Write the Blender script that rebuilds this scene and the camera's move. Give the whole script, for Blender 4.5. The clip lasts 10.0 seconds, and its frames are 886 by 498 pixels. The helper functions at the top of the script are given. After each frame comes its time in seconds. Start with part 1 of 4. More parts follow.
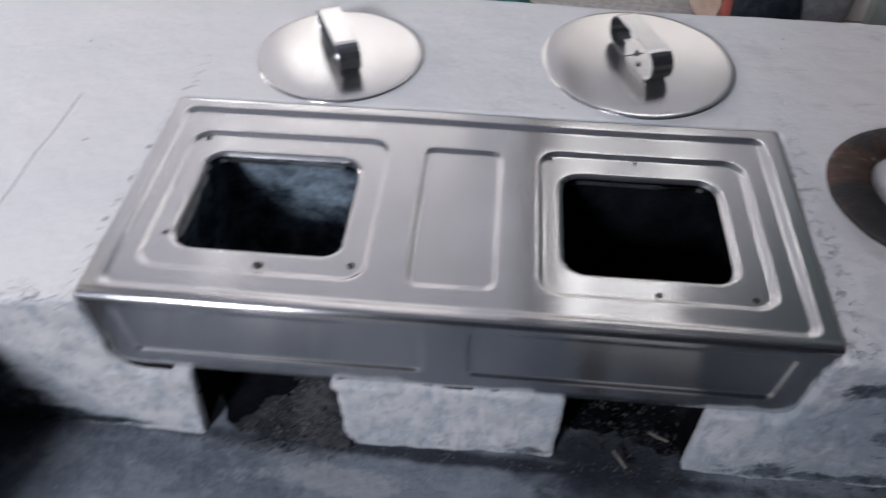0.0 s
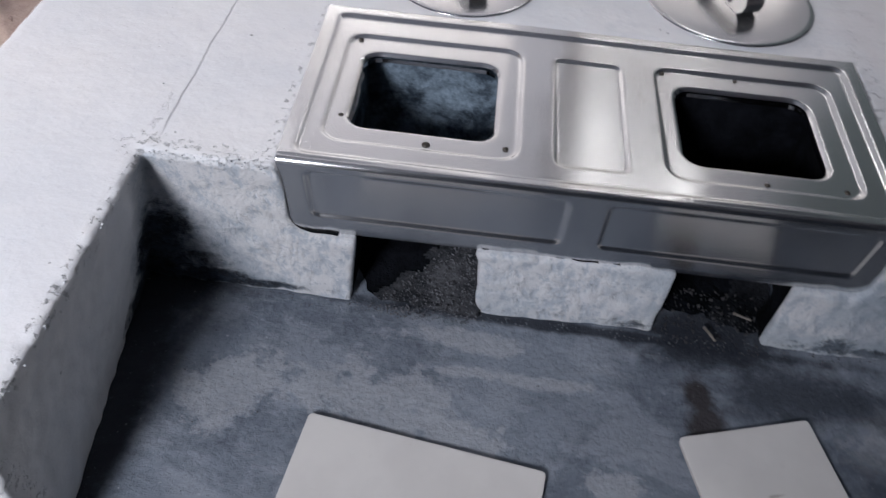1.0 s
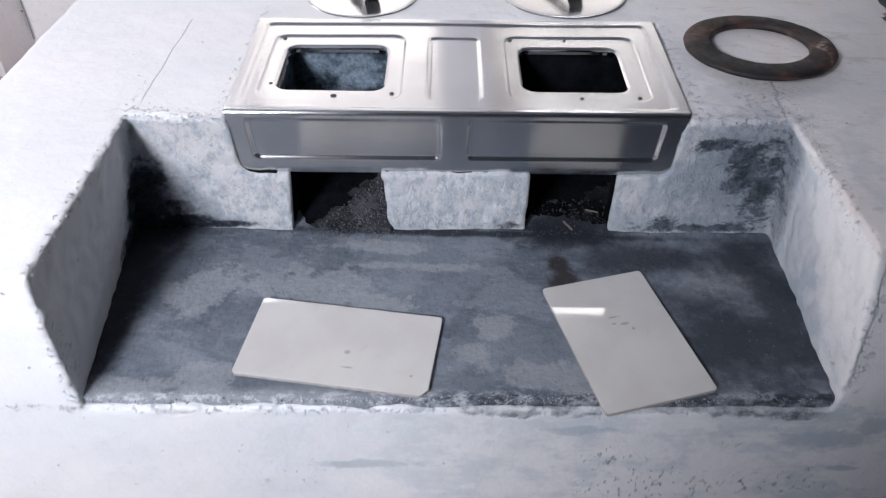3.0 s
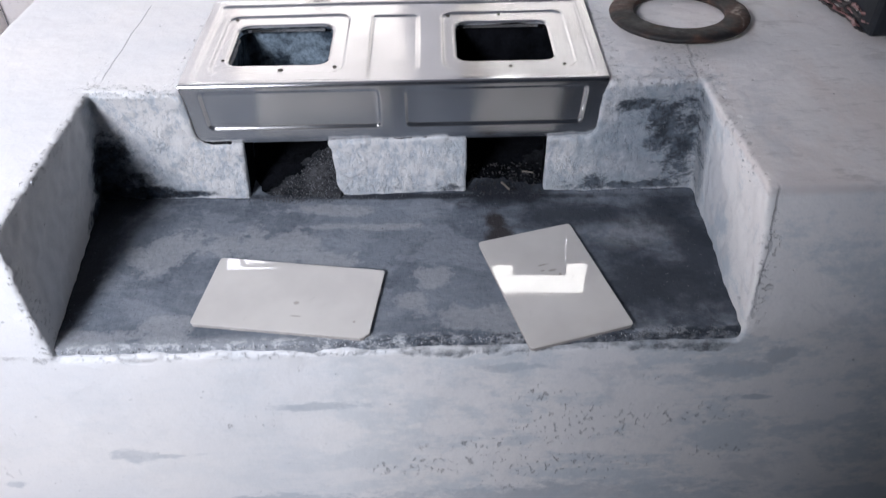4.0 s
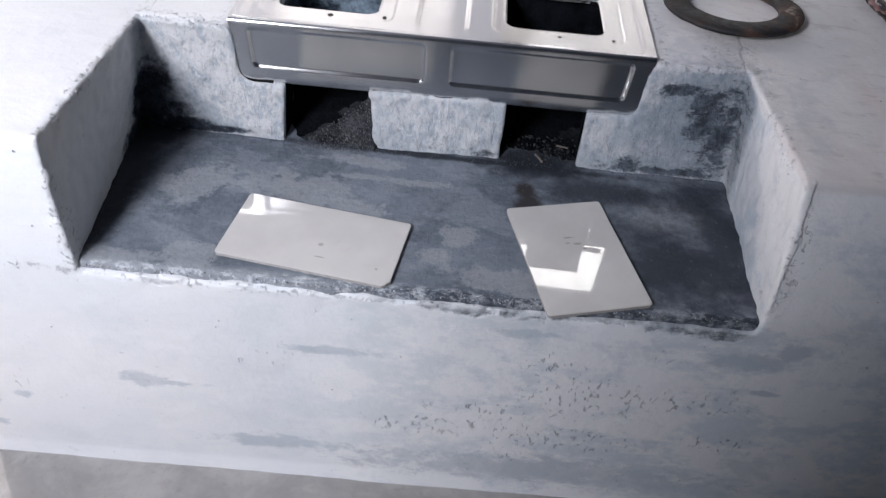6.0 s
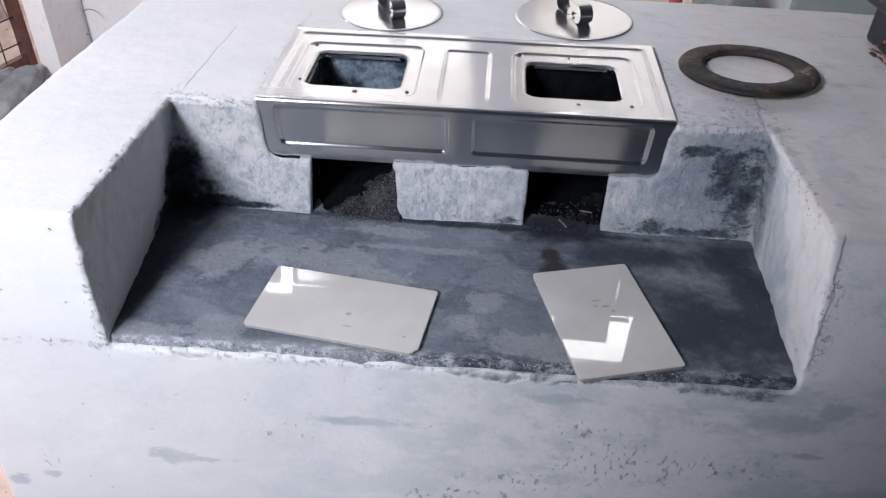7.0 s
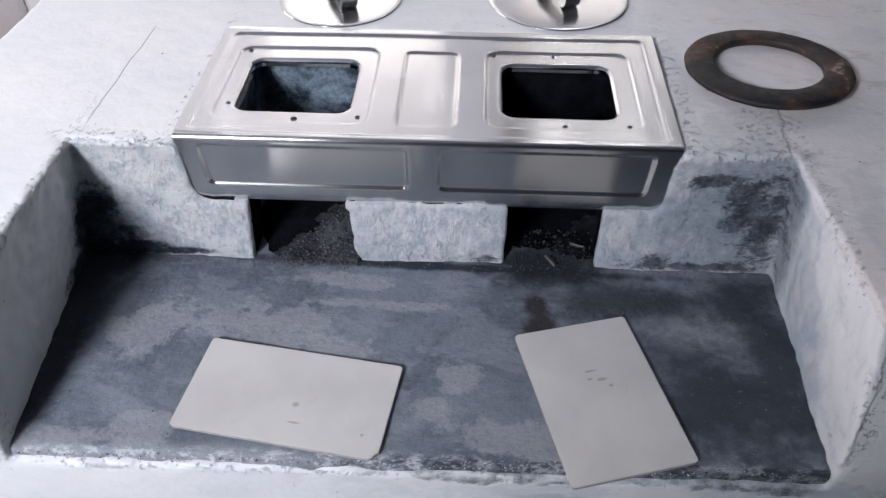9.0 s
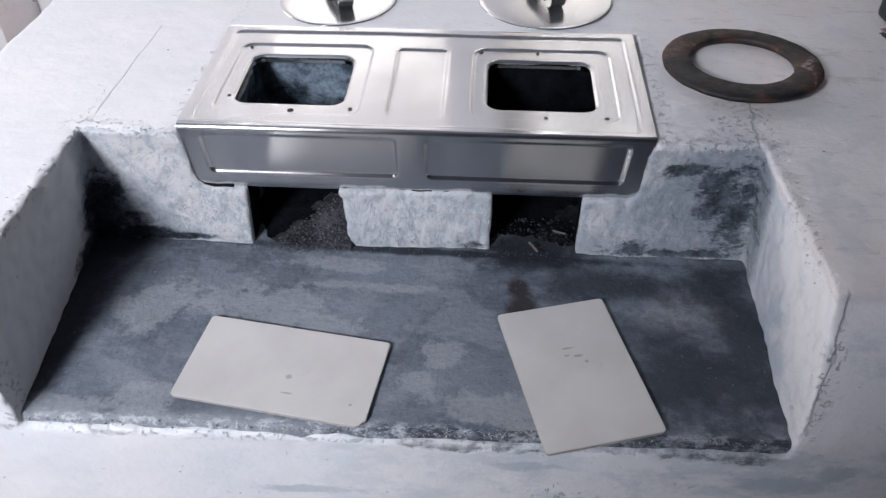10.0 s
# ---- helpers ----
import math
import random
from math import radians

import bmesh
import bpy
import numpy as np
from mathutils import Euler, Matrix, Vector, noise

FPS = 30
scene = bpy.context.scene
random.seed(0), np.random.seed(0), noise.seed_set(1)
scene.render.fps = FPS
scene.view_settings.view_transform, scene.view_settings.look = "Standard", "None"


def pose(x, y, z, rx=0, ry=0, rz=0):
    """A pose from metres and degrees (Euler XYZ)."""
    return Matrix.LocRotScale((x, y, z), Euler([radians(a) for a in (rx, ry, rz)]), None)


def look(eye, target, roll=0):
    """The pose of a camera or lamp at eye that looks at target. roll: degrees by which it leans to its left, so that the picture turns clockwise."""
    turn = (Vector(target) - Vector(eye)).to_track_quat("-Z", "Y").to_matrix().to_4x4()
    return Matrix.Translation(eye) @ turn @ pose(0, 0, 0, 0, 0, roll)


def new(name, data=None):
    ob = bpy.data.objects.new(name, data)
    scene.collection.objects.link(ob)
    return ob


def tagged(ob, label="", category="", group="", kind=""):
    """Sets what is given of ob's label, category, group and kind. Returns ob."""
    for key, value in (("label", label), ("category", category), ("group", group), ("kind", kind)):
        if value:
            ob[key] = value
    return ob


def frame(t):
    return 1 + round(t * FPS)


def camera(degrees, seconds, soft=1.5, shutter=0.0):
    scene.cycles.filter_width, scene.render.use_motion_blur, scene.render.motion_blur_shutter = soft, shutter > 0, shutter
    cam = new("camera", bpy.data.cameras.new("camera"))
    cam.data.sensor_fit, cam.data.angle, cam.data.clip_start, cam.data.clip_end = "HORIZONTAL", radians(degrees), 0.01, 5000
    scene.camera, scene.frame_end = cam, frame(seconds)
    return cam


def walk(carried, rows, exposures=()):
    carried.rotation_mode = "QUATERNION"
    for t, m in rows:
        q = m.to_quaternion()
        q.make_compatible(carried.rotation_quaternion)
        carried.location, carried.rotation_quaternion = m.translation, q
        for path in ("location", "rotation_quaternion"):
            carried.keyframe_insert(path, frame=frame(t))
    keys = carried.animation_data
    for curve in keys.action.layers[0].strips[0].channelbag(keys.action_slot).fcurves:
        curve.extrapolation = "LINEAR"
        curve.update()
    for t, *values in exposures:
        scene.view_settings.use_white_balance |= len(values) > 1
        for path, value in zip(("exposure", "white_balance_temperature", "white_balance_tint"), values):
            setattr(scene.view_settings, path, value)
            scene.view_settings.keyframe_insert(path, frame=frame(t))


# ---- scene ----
cam = camera(59.4, 10.0, soft=1.25, shutter=0.4)
PATH = [
    (0, (0.175, -0.511, 1.558), (0.028, 0.857, 0.107), 0.7),
    (0.5, (0.024, -0.656, 1.568), (-0.165, 0.719, 0.128), 3.9),
    (1, (-0.029, -0.727, 1.584), (-0.093, 0.594, 0.084), 5.8),
    (1.5, (-0.011, -0.764, 1.567), (0.005, 0.551, 0.06), 4.3),
    (2, (0.195, -0.936, 1.6), (0.08, 0.426, 0.139), -1.8),
    (2.2, (0.174, -0.968, 1.615), (0.117, 0.433, 0.189), -0.2),
    (3.3, (0.137, -1.253, 1.661), (0.094, 0.254, 0.347), 0.6),
    (3.5, (0.161, -1.27, 1.676), (0.015, 0.239, 0.372), -0.4),
    (4, (0.248, -1.322, 1.666), (0.213, 0.156, 0.32), -1.1),
    (4.5, (0.21, -1.379, 1.664), (0.09, 0.083, 0.305), 0.7),
    (5, (0.203, -1.385, 1.657), (0.04, 0.074, 0.299), 1.0),
    (5.5, (0.211, -1.37, 1.646), (0.169, 0.076, 0.264), 4.1),
    (5.7, (0.219, -1.365, 1.633), (0.174, 0.077, 0.248), 5.6),
    (7, (0.219, -1.383, 1.612), (0.078, 0.197, 0.395), 1.7),
    (7.5, (0.235, -1.365, 1.562), (0.125, 0.225, 0.353), -0.2),
    (8, (0.24, -1.286, 1.575), (0.219, 0.237, 0.278), -0.3),
    (8.5, (0.177, -1.061, 1.624), (0.186, 0.354, 0.211), 1.1),
    (9, (0.237, -1.024, 1.643), (0.124, 0.418, 0.262), -0.1),
    (9.5, (0.269, -1.064, 1.67), (0.198, 0.383, 0.291), 0.2),
    (10, (0.282, -1.104, 1.665), (0.146, 0.35, 0.298), -0.4),
]
walk(cam, [(t, look(eye, target, roll)) for t, eye, target, roll in PATH],
     exposures=[(0, -0.34), (0.5, -0.42), (1.5, -0.10), (2.0, 0.08), (4.5, 0.07), (7.0, 0.0), (10, 0.02)])

# ---- light: open sky on the yard side, roof overhead ----
SUN_DIR = Vector((-0.32, 0.48, 0.82)).normalized()
world = bpy.data.worlds.new("sky")
scene.world = world
world.use_nodes = True
wn = world.node_tree
sky = wn.nodes.new("ShaderNodeTexSky")
sky.sky_type = "NISHITA"
sky.sun_disc = False
sky.sun_elevation = math.asin(SUN_DIR.z)
sky.sun_rotation = math.atan2(SUN_DIR.x, SUN_DIR.y)
sky.dust_density = 4.0
wn.links.new(sky.outputs[0], wn.nodes["Background"].inputs[0])
wn.nodes["Background"].inputs[1].default_value = 0.04
sun_data = bpy.data.lights.new("sun", "SUN")
sun_data.energy = 1.9
sun_data.angle = radians(1.5)
sun_data.color = (1.0, 0.95, 0.92)
sun = new("sun", sun_data)
sun.matrix_world = look(SUN_DIR * 20, (0, 0, 0))
# daylight from the front left, through an added window out of view
sky_data = bpy.data.lights.new("window_light", "AREA")
sky_data.shape, sky_data.size, sky_data.size_y = "RECTANGLE", 0.62, 0.62
sky_data.energy = 154
sky_data.color = (0.955, 0.970, 1.06)
window_light = new("window_light", sky_data)
window_light.matrix_world = look((-1.15, -2.57, 2.55), (-1.15, 0, 2.35))
# daylight from the open yard side
yard_data = bpy.data.lights.new("yard_light", "AREA")
yard_data.shape, yard_data.size, yard_data.size_y = "RECTANGLE", 0.9, 0.6
yard_data.energy = 31
yard_data.color = (1.0, 0.90, 0.87)
yard_light = new("yard_light", yard_data)
yard_light.matrix_world = look((-2.44, 1.0, 1.52), (0.8, 0.4, 1.3))


# ---- small node helpers ----
def mat(name):
    m = bpy.data.materials.new(name)
    m.use_nodes = True
    return m, m.node_tree, m.node_tree.nodes["Principled BSDF"]


def put(nt, socket, value):
    if hasattr(value, "links"):
        nt.links.new(value, socket)
    else:
        socket.default_value = value


def math_node(nt, op, a, b=0.0, c=None, clamp=False):
    n = nt.nodes.new("ShaderNodeMath")
    n.operation, n.use_clamp = op, clamp
    put(nt, n.inputs[0], a)
    put(nt, n.inputs[1], b)
    if c is not None:
        put(nt, n.inputs[2], c)
    return n.outputs[0]


def coords(nt, scale=(1, 1, 1), rot=(0, 0, 0), shift=(0, 0, 0)):
    tc = nt.nodes.new("ShaderNodeTexCoord")
    mp = nt.nodes.new("ShaderNodeMapping")
    mp.inputs["Scale"].default_value = scale
    mp.inputs["Rotation"].default_value = rot
    mp.inputs["Location"].default_value = shift
    nt.links.new(tc.outputs["Object"], mp.inputs[0])
    return mp.outputs[0]


def noise_tex(nt, vec, scale, detail=4.0, rough=0.55, distort=0.0):
    n = nt.nodes.new("ShaderNodeTexNoise")
    n.inputs["Scale"].default_value = scale
    n.inputs["Detail"].default_value = detail
    n.inputs["Roughness"].default_value = rough
    n.inputs["Distortion"].default_value = distort
    nt.links.new(vec, n.inputs["Vector"])
    return n.outputs["Fac"]


def steps(nt, fac, lo, hi, a=0.0, b=1.0):
    n = nt.nodes.new("ShaderNodeMapRange")
    n.interpolation_type = "SMOOTHSTEP"
    put(nt, n.inputs[0], fac)
    for i, v in enumerate((lo, hi, a, b)):
        n.inputs[i + 1].default_value = v
    return n.outputs[0]


def mix(nt, fac, a, b, mode="MIX"):
    n = nt.nodes.new("ShaderNodeMix")
    n.data_type, n.blend_type = "RGBA", mode
    put(nt, n.inputs[0], fac)
    for s, v in ((n.inputs[6], a), (n.inputs[7], b)):
        put(nt, s, (*v, 1.0) if isinstance(v, tuple) and len(v) == 3 else v)
    return n.outputs[2]


def bump(nt, bsdf, height, strength, dist):
    n = nt.nodes.new("ShaderNodeBump")
    n.inputs["Strength"].default_value = strength
    n.inputs["Distance"].default_value = dist
    nt.links.new(height, n.inputs["Height"])
    nt.links.new(n.outputs[0], bsdf.inputs["Normal"])


def stain(nt, vec, wob, centre, radii, soft=0.35, wobble=0.9):
    """Mask of one stain with an uneven outline: centre and radii in metres."""
    s = nt.nodes.new("ShaderNodeVectorMath")
    s.operation = "SUBTRACT"
    nt.links.new(vec, s.inputs[0])
    s.inputs[1].default_value = centre
    d = nt.nodes.new("ShaderNodeVectorMath")
    d.operation = "DIVIDE"
    nt.links.new(s.outputs[0], d.inputs[0])
    d.inputs[1].default_value = radii
    ln = nt.nodes.new("ShaderNodeVectorMath")
    ln.operation = "LENGTH"
    nt.links.new(d.outputs[0], ln.inputs[0])
    r = math_node(nt, "MULTIPLY_ADD", math_node(nt, "SUBTRACT", wob, 0.5), wobble * 2, ln.outputs["Value"])
    return steps(nt, r, 1.0 + soft, 1.0 - soft)


def highest(nt, masks):
    out = masks[0]
    for m in masks[1:]:
        out = math_node(nt, "MAXIMUM", out, m)
    return out


# ---- materials ----
def whitewash_material():
    m, nt, b = mat("whitewash")
    v = coords(nt)
    broad = noise_tex(nt, v, 2.2, 5)
    mid = noise_tex(nt, v, 11, 6, 0.62)
    fine = noise_tex(nt, v, 70, 5, 0.65)
    wob = noise_tex(nt, v, 14, 6, 0.65, 0.6)
    brush = noise_tex(nt, coords(nt, (3, 3, 26)), 5, 4)
    col = mix(nt, steps(nt, broad, 0.35, 0.65), (0.73, 0.74, 0.765), (0.79, 0.785, 0.79))
    col = mix(nt, steps(nt, brush, 0.5, 0.75, 0, 0.14), col, (0.62, 0.66, 0.70))
    # thin wash where the grey plaster shows through
    thin = [
        ((-0.40, -0.44, 0.315), (0.045, 0.1, 0.022)), ((-0.34, -0.44, 0.31), (0.06, 0.1, 0.008)),
        ((0.00, -0.44, 0.455), (0.08, 0.1, 0.012)), ((0.75, -0.42, 0.53), (0.085, 0.1, 0.022)),
        ((0.84, -0.42, 0.565), (0.03, 0.1, 0.026)), ((-0.14, -0.44, 0.125), (0.13, 0.1, 0.022)),
        ((-0.744, -0.45, 0.20), (0.022, 0.1, 0.018)), ((-0.67, -0.45, 0.23), (0.02, 0.1, 0.010)),
        ((-0.75, -0.45, 0.115), (0.02, 0.1, 0.012)), ((0.45, -0.44, 0.10), (0.36, 0.1, 0.05)),
        ((0.345, -0.44, 0.556), (0.06, 0.1, 0.012)), ((0.823, -0.42, 0.445), (0.03, 0.1, 0.007)),
        ((0.81, -0.14, 0.89), (0.03, 0.14, 0.02)), ((0.66, 0.10, 0.89), (0.07, 0.07, 0.03)),
    ]
    rag = noise_tex(nt, coords(nt, (0.8, 1, 1.3)), 24, 10, 0.78, 0.3)
    t1 = highest(nt, [stain(nt, v, rag, c, r, 0.38, 2.0) for c, r in thin])
    patch = noise_tex(nt, coords(nt, shift=(3.1, 0.7, 1.9)), 5.5, 7, 0.68, 0.4)
    right = nt.nodes.new("ShaderNodeSeparateXYZ")
    nt.links.new(v, right.inputs[0])
    worn = math_node(nt, "MULTIPLY", steps(nt, patch, 0.56, 0.66), steps(nt, right.outputs[0], -0.2, 0.7, 0.12, 0.75))
    t1 = math_node(nt, "MAXIMUM", math_node(nt, "MULTIPLY", t1, steps(nt, mid, 0.3, 0.65, 0.35, 0.65)), math_node(nt, "MULTIPLY", worn, 0.38))
    col = mix(nt, t1, col, mix(nt, mid, (0.27, 0.32, 0.38), (0.42, 0.47, 0.53)))
    # blotchy wash, with the right side's bluish shade put into its colour
    shade_mottle = noise_tex(nt, coords(nt, (0.7, 1, 1.2), shift=(7, 3, 1)), 7, 9, 0.72)
    col = mix(nt, math_node(nt, "MULTIPLY", steps(nt, shade_mottle, 0.47, 0.60), math_node(nt, "MULTIPLY", steps(nt, right.outputs[0], -0.4, 0.6, 0.10, 0.62), steps(nt, right.outputs[2], 0.885, 0.868, 0.3, 1.0))), col, (0.47, 0.545, 0.61))
    # warmer, greyer streaked wash on the top towards the far end
    top_tone = noise_tex(nt, coords(nt, (1.4, 0.7, 1), (0, 0, 0.5), (1, 6, 2)), 5, 8, 0.7, 0.3)
    on_top = math_node(nt, "MULTIPLY", steps(nt, right.outputs[2], 0.868, 0.880), steps(nt, right.outputs[0], 0.30, 0.85))
    col = mix(nt, math_node(nt, "MULTIPLY", on_top, steps(nt, top_tone, 0.42, 0.62, 0.45, 0.9)), col, (0.69, 0.645, 0.64))
    col = mix(nt, math_node(nt, "MULTIPLY", on_top, steps(nt, noise_tex(nt, coords(nt, (1.0, 2.6, 1), (0, 0, -0.2)), 9, 10, 0.78), 0.53, 0.62, 0, 0.5)), col, (0.46, 0.44, 0.445))
    # rough, blotchy wash inside the recess
    ridge = noise_tex(nt, coords(nt, (1.5, 1.5, 0.9)), 34, 9, 0.76, 0.2)
    inside = math_node(nt, "MULTIPLY", steps(nt, right.outputs[1], -0.07, -0.03), steps(nt, right.outputs[2], 0.885, 0.87))
    col = mix(nt, math_node(nt, "MULTIPLY", steps(nt, ridge, 0.52, 0.40, 0, 0.62), inside), col, (0.38, 0.45, 0.53))
    col = mix(nt, math_node(nt, "MULTIPLY", steps(nt, patch, 0.50, 0.60, 0, 0.45), inside), col, (0.46, 0.52, 0.58))
    dab = noise_tex(nt, coords(nt, (1, 1, 1.3), shift=(2, 8, 3)), 75, 6, 0.75)
    col = mix(nt, math_node(nt, "MULTIPLY", steps(nt, dab, 0.56, 0.66, 0, 0.45), inside), col, (0.27, 0.33, 0.40))
    # hearth soot, with the left corner's shadow and right back wall's shade painted in
    soot_shade = [
        ((-0.530, 0.0, 0.650), (0.120, 0.07, 0.080)), ((-0.490, 0.0, 0.715), (0.065, 0.05, 0.075)), ((-0.42, 0.0, 0.637), (0.07, 0.05, 0.022)),
        ((-0.33, 0.0, 0.634), (0.06, 0.05, 0.009)), ((-0.522, -0.06, 0.64), (0.03, 0.10, 0.03)),
    ]
    # soft blue-grey shade laid into the wash, wider than the soot
    shade_veil = [((-0.50, 0.0, 0.68), (0.15, 0.07, 0.12)), ((-0.40, 0.0, 0.640), (0.12, 0.05, 0.025)), ((0.66, 0.02, 0.76), (0.12, 0.06, 0.14))]
    crusty = [
        ((0.672, 0.02, 0.80), (0.042, 0.05, 0.040)), ((0.715, 0.03, 0.735), (0.030, 0.06, 0.10)), ((0.675, 0.02, 0.755), (0.035, 0.05, 0.04)),
        ((0.63, 0.02, 0.632), (0.11, 0.05, 0.010)), ((0.60, 0.02, 0.835), (0.04, 0.05, 0.012)), ((0.545, 0.02, 0.645), (0.025, 0.05, 0.02)),
        ((0.23, 0.0, 0.632), (0.02, 0.05, 0.012)),
    ]
    smoke = noise_tex(nt, v, 34, 10, 0.80, 0.2)
    streaky = noise_tex(nt, coords(nt, (1.0, 1.0, 1.5), (0, 0.5, 0)), 22, 10, 0.80, 0.35)
    s0 = highest(nt, [stain(nt, v, smoke, c, r, 0.5, 1.3) for c, r in shade_veil])
    col = mix(nt, math_node(nt, "MULTIPLY", s0, 0.62), col, (0.25, 0.31, 0.38))
    s1 = highest(nt, [stain(nt, v, smoke, c, r, 0.35, 1.1) for c, r in soot_shade])
    col = mix(nt, math_node(nt, "MULTIPLY", s1, 0.97), col, mix(nt, steps(nt, smoke, 0.40, 0.62), (0.010, 0.013, 0.022), (0.055, 0.08, 0.115)))
    s2 = highest(nt, [stain(nt, v, streaky, c, r, 0.45, 3.0) for c, r in crusty])
    col = mix(nt, math_node(nt, "MULTIPLY", s2, 0.92), col, mix(nt, steps(nt, smoke, 0.40, 0.60), (0.022, 0.030, 0.042), (0.12, 0.15, 0.19)))
    # fine grain of the brushed-on wash
    grain = noise_tex(nt, coords(nt, (1.0, 1.0, 1.6), shift=(3, 3, 8)), 120, 6, 0.75)
    col = mix(nt, steps(nt, grain, 0.56, 0.70, 0, 0.30), col, (0.50, 0.53, 0.57))
    # small pits and scratches, densest low on the front
    vor = nt.nodes.new("ShaderNodeTexVoronoi")
    vor.feature = "F1"
    vor.inputs["Scale"].default_value = 46
    nt.links.new(v, vor.inputs["Vector"])
    limit = math_node(nt, "MULTIPLY_ADD", mid, 0.30, -0.06)
    pit = steps(nt, math_node(nt, "SUBTRACT", vor.outputs["Distance"], limit), 0.02, -0.05)
    rare = steps(nt, noise_tex(nt, coords(nt, shift=(9, 2, 5)), 30, 3), 0.585, 0.66)
    pit = math_node(nt, "MULTIPLY", pit, rare)
    dense = highest(nt, [stain(nt, v, wob, c, r, 0.5, 1.2) for c, r in (
        ((0.50, -0.43, 0.375), (0.10, 0.1, 0.05)), ((0.70, -0.42, 0.385), (0.09, 0.1, 0.02)), ((0.34, -0.44, 0.31), (0.12, 0.1, 0.02)),
        ((0.45, -0.44, 0.23), (0.16, 0.1, 0.035)), ((0.20, -0.44, 0.24), (0.12, 0.1, 0.03)), ((0.614, -0.42, 0.526), (0.016, 0.1, 0.016)),
        ((0.80, -0.42, 0.26), (0.07, 0.1, 0.02)), ((0.42, -0.44, 0.46), (0.05, 0.1, 0.03)))])
    gouge = noise_tex(nt, coords(nt, (1.7, 1, 0.8), (0, 0.5, 0), (1, 4, 2)), 62, 3, 0.6, 0.4)
    cluster = math_node(nt, "MAXIMUM", dense, steps(nt, noise_tex(nt, coords(nt, shift=(5, 1, 8)), 8, 5, 0.65), 0.60, 0.72, 0, 0.4))
    on_front = math_node(nt, "MULTIPLY", steps(nt, right.outputs[1], -0.34, -0.38), steps(nt, right.outputs[2], 0.62, 0.60))
    gouges = math_node(nt, "MULTIPLY", math_node(nt, "MULTIPLY", cluster, on_front), steps(nt, gouge, 0.60, 0.65))
    pit = math_node(nt, "MAXIMUM", pit, gouges)
    col = mix(nt, math_node(nt, "MULTIPLY", pit, 0.42), col, (0.17, 0.19, 0.23))
    # ragged strip of bare plaster under the hearth lip, widest towards one end
    under = math_node(nt, "SUBTRACT", 0.622, right.outputs[2])
    reach = math_node(nt, "MULTIPLY_ADD", steps(nt, right.outputs[0], -0.20, 0.45), 0.020, math_node(nt, "MULTIPLY_ADD", broad, 0.09, math_node(nt, "MULTIPLY_ADD", wob, 0.06, -0.066)))
    bare = math_node(nt, "MULTIPLY", steps(nt, math_node(nt, "SUBTRACT", under, reach), 0.006, -0.004), on_front)
    flake = noise_tex(nt, coords(nt, (0.8, 1, 1.5)), 44, 8, 0.78)
    bare = math_node(nt, "MULTIPLY", bare, math_node(nt, "MULTIPLY", steps(nt, right.outputs[0], -0.48, -0.40), steps(nt, right.outputs[0], 0.76, 0.71)))
    col = mix(nt, math_node(nt, "MULTIPLY", bare, math_node(nt, "MULTIPLY", steps(nt, flake, 0.38, 0.52, 0.15, 0.8), steps(nt, right.outputs[0], -0.3, 0.25, 0.3, 1.0))), col, mix(nt, steps(nt, flake, 0.50, 0.60), (0.28, 0.31, 0.35), (0.045, 0.053, 0.067)))
    # crumbling along the worn edges
    crumbs = nt.nodes.new("ShaderNodeTexNoise")
    crumbs.inputs["Scale"].default_value = 95
    crumbs.inputs["Detail"].default_value = 4
    crumbs.inputs["Roughness"].default_value = 0.7
    nt.links.new(v, crumbs.inputs["Vector"])
    edges = highest(nt, [stain(nt, v, wob, c, r, 0.5, 0.9) for c, r in (
        ((-0.38, -0.005, 0.880), (0.10, 0.02, 0.016)), ((0.64, 0.02, 0.880), (0.11, 0.02, 0.016)), ((-0.466, 0.0, 0.87), (0.018, 0.03, 0.03)),
        ((0.15, -0.44, 0.618), (0.66, 0.04, 0.014)), ((-0.467, -0.22, 0.882), (0.009, 0.25, 0.012)), ((0.745, -0.18, 0.884), (0.016, 0.20, 0.014)),
        ((-0.46, -0.44, 0.70), (0.012, 0.03, 0.10)), ((0.77, -0.37, 0.74), (0.014, 0.04, 0.13)), ((0.13, 0.0, 0.632), (0.62, 0.03, 0.012)),
        ((0.70, 0.09, 0.888), (0.05, 0.08, 0.02)), ((-0.30, 0.1, 0.888), (0.01, 0.3, 0.02)), ((0.56, 0.1, 0.888), (0.02, 0.3, 0.02)))])
    crumb = math_node(nt, "MULTIPLY", edges, steps(nt, crumbs.outputs["Fac"], 0.555, 0.62))
    col = mix(nt, math_node(nt, "MULTIPLY", crumb, 0.32), col, (0.15, 0.165, 0.19))
    pit = math_node(nt, "MAXIMUM", pit, crumb)
    # scored joint beside the stove, and the crack behind the ring
    jx = math_node(nt, "ABSOLUTE", math_node(nt, "ADD", right.outputs[0], math_node(nt, "MULTIPLY_ADD", mid, 0.012, 0.447)))
    joint = math_node(nt, "MULTIPLY", steps(nt, jx, 0.0022, 0.0006), math_node(nt, "MULTIPLY", steps(nt, right.outputs[1], 0.01, 0.06), steps(nt, right.outputs[1], 0.38, 0.36)))
    cx = math_node(nt, "ABSOLUTE", math_node(nt, "ADD", right.outputs[0], math_node(nt, "MULTIPLY_ADD", wob, 0.05, -0.748)))
    crack = math_node(nt, "MULTIPLY", steps(nt, cx, 0.0040, 0.001), math_node(nt, "MULTIPLY", steps(nt, right.outputs[1], 0.02, 0.04), steps(nt, right.outputs[1], 0.2, 0.18)))
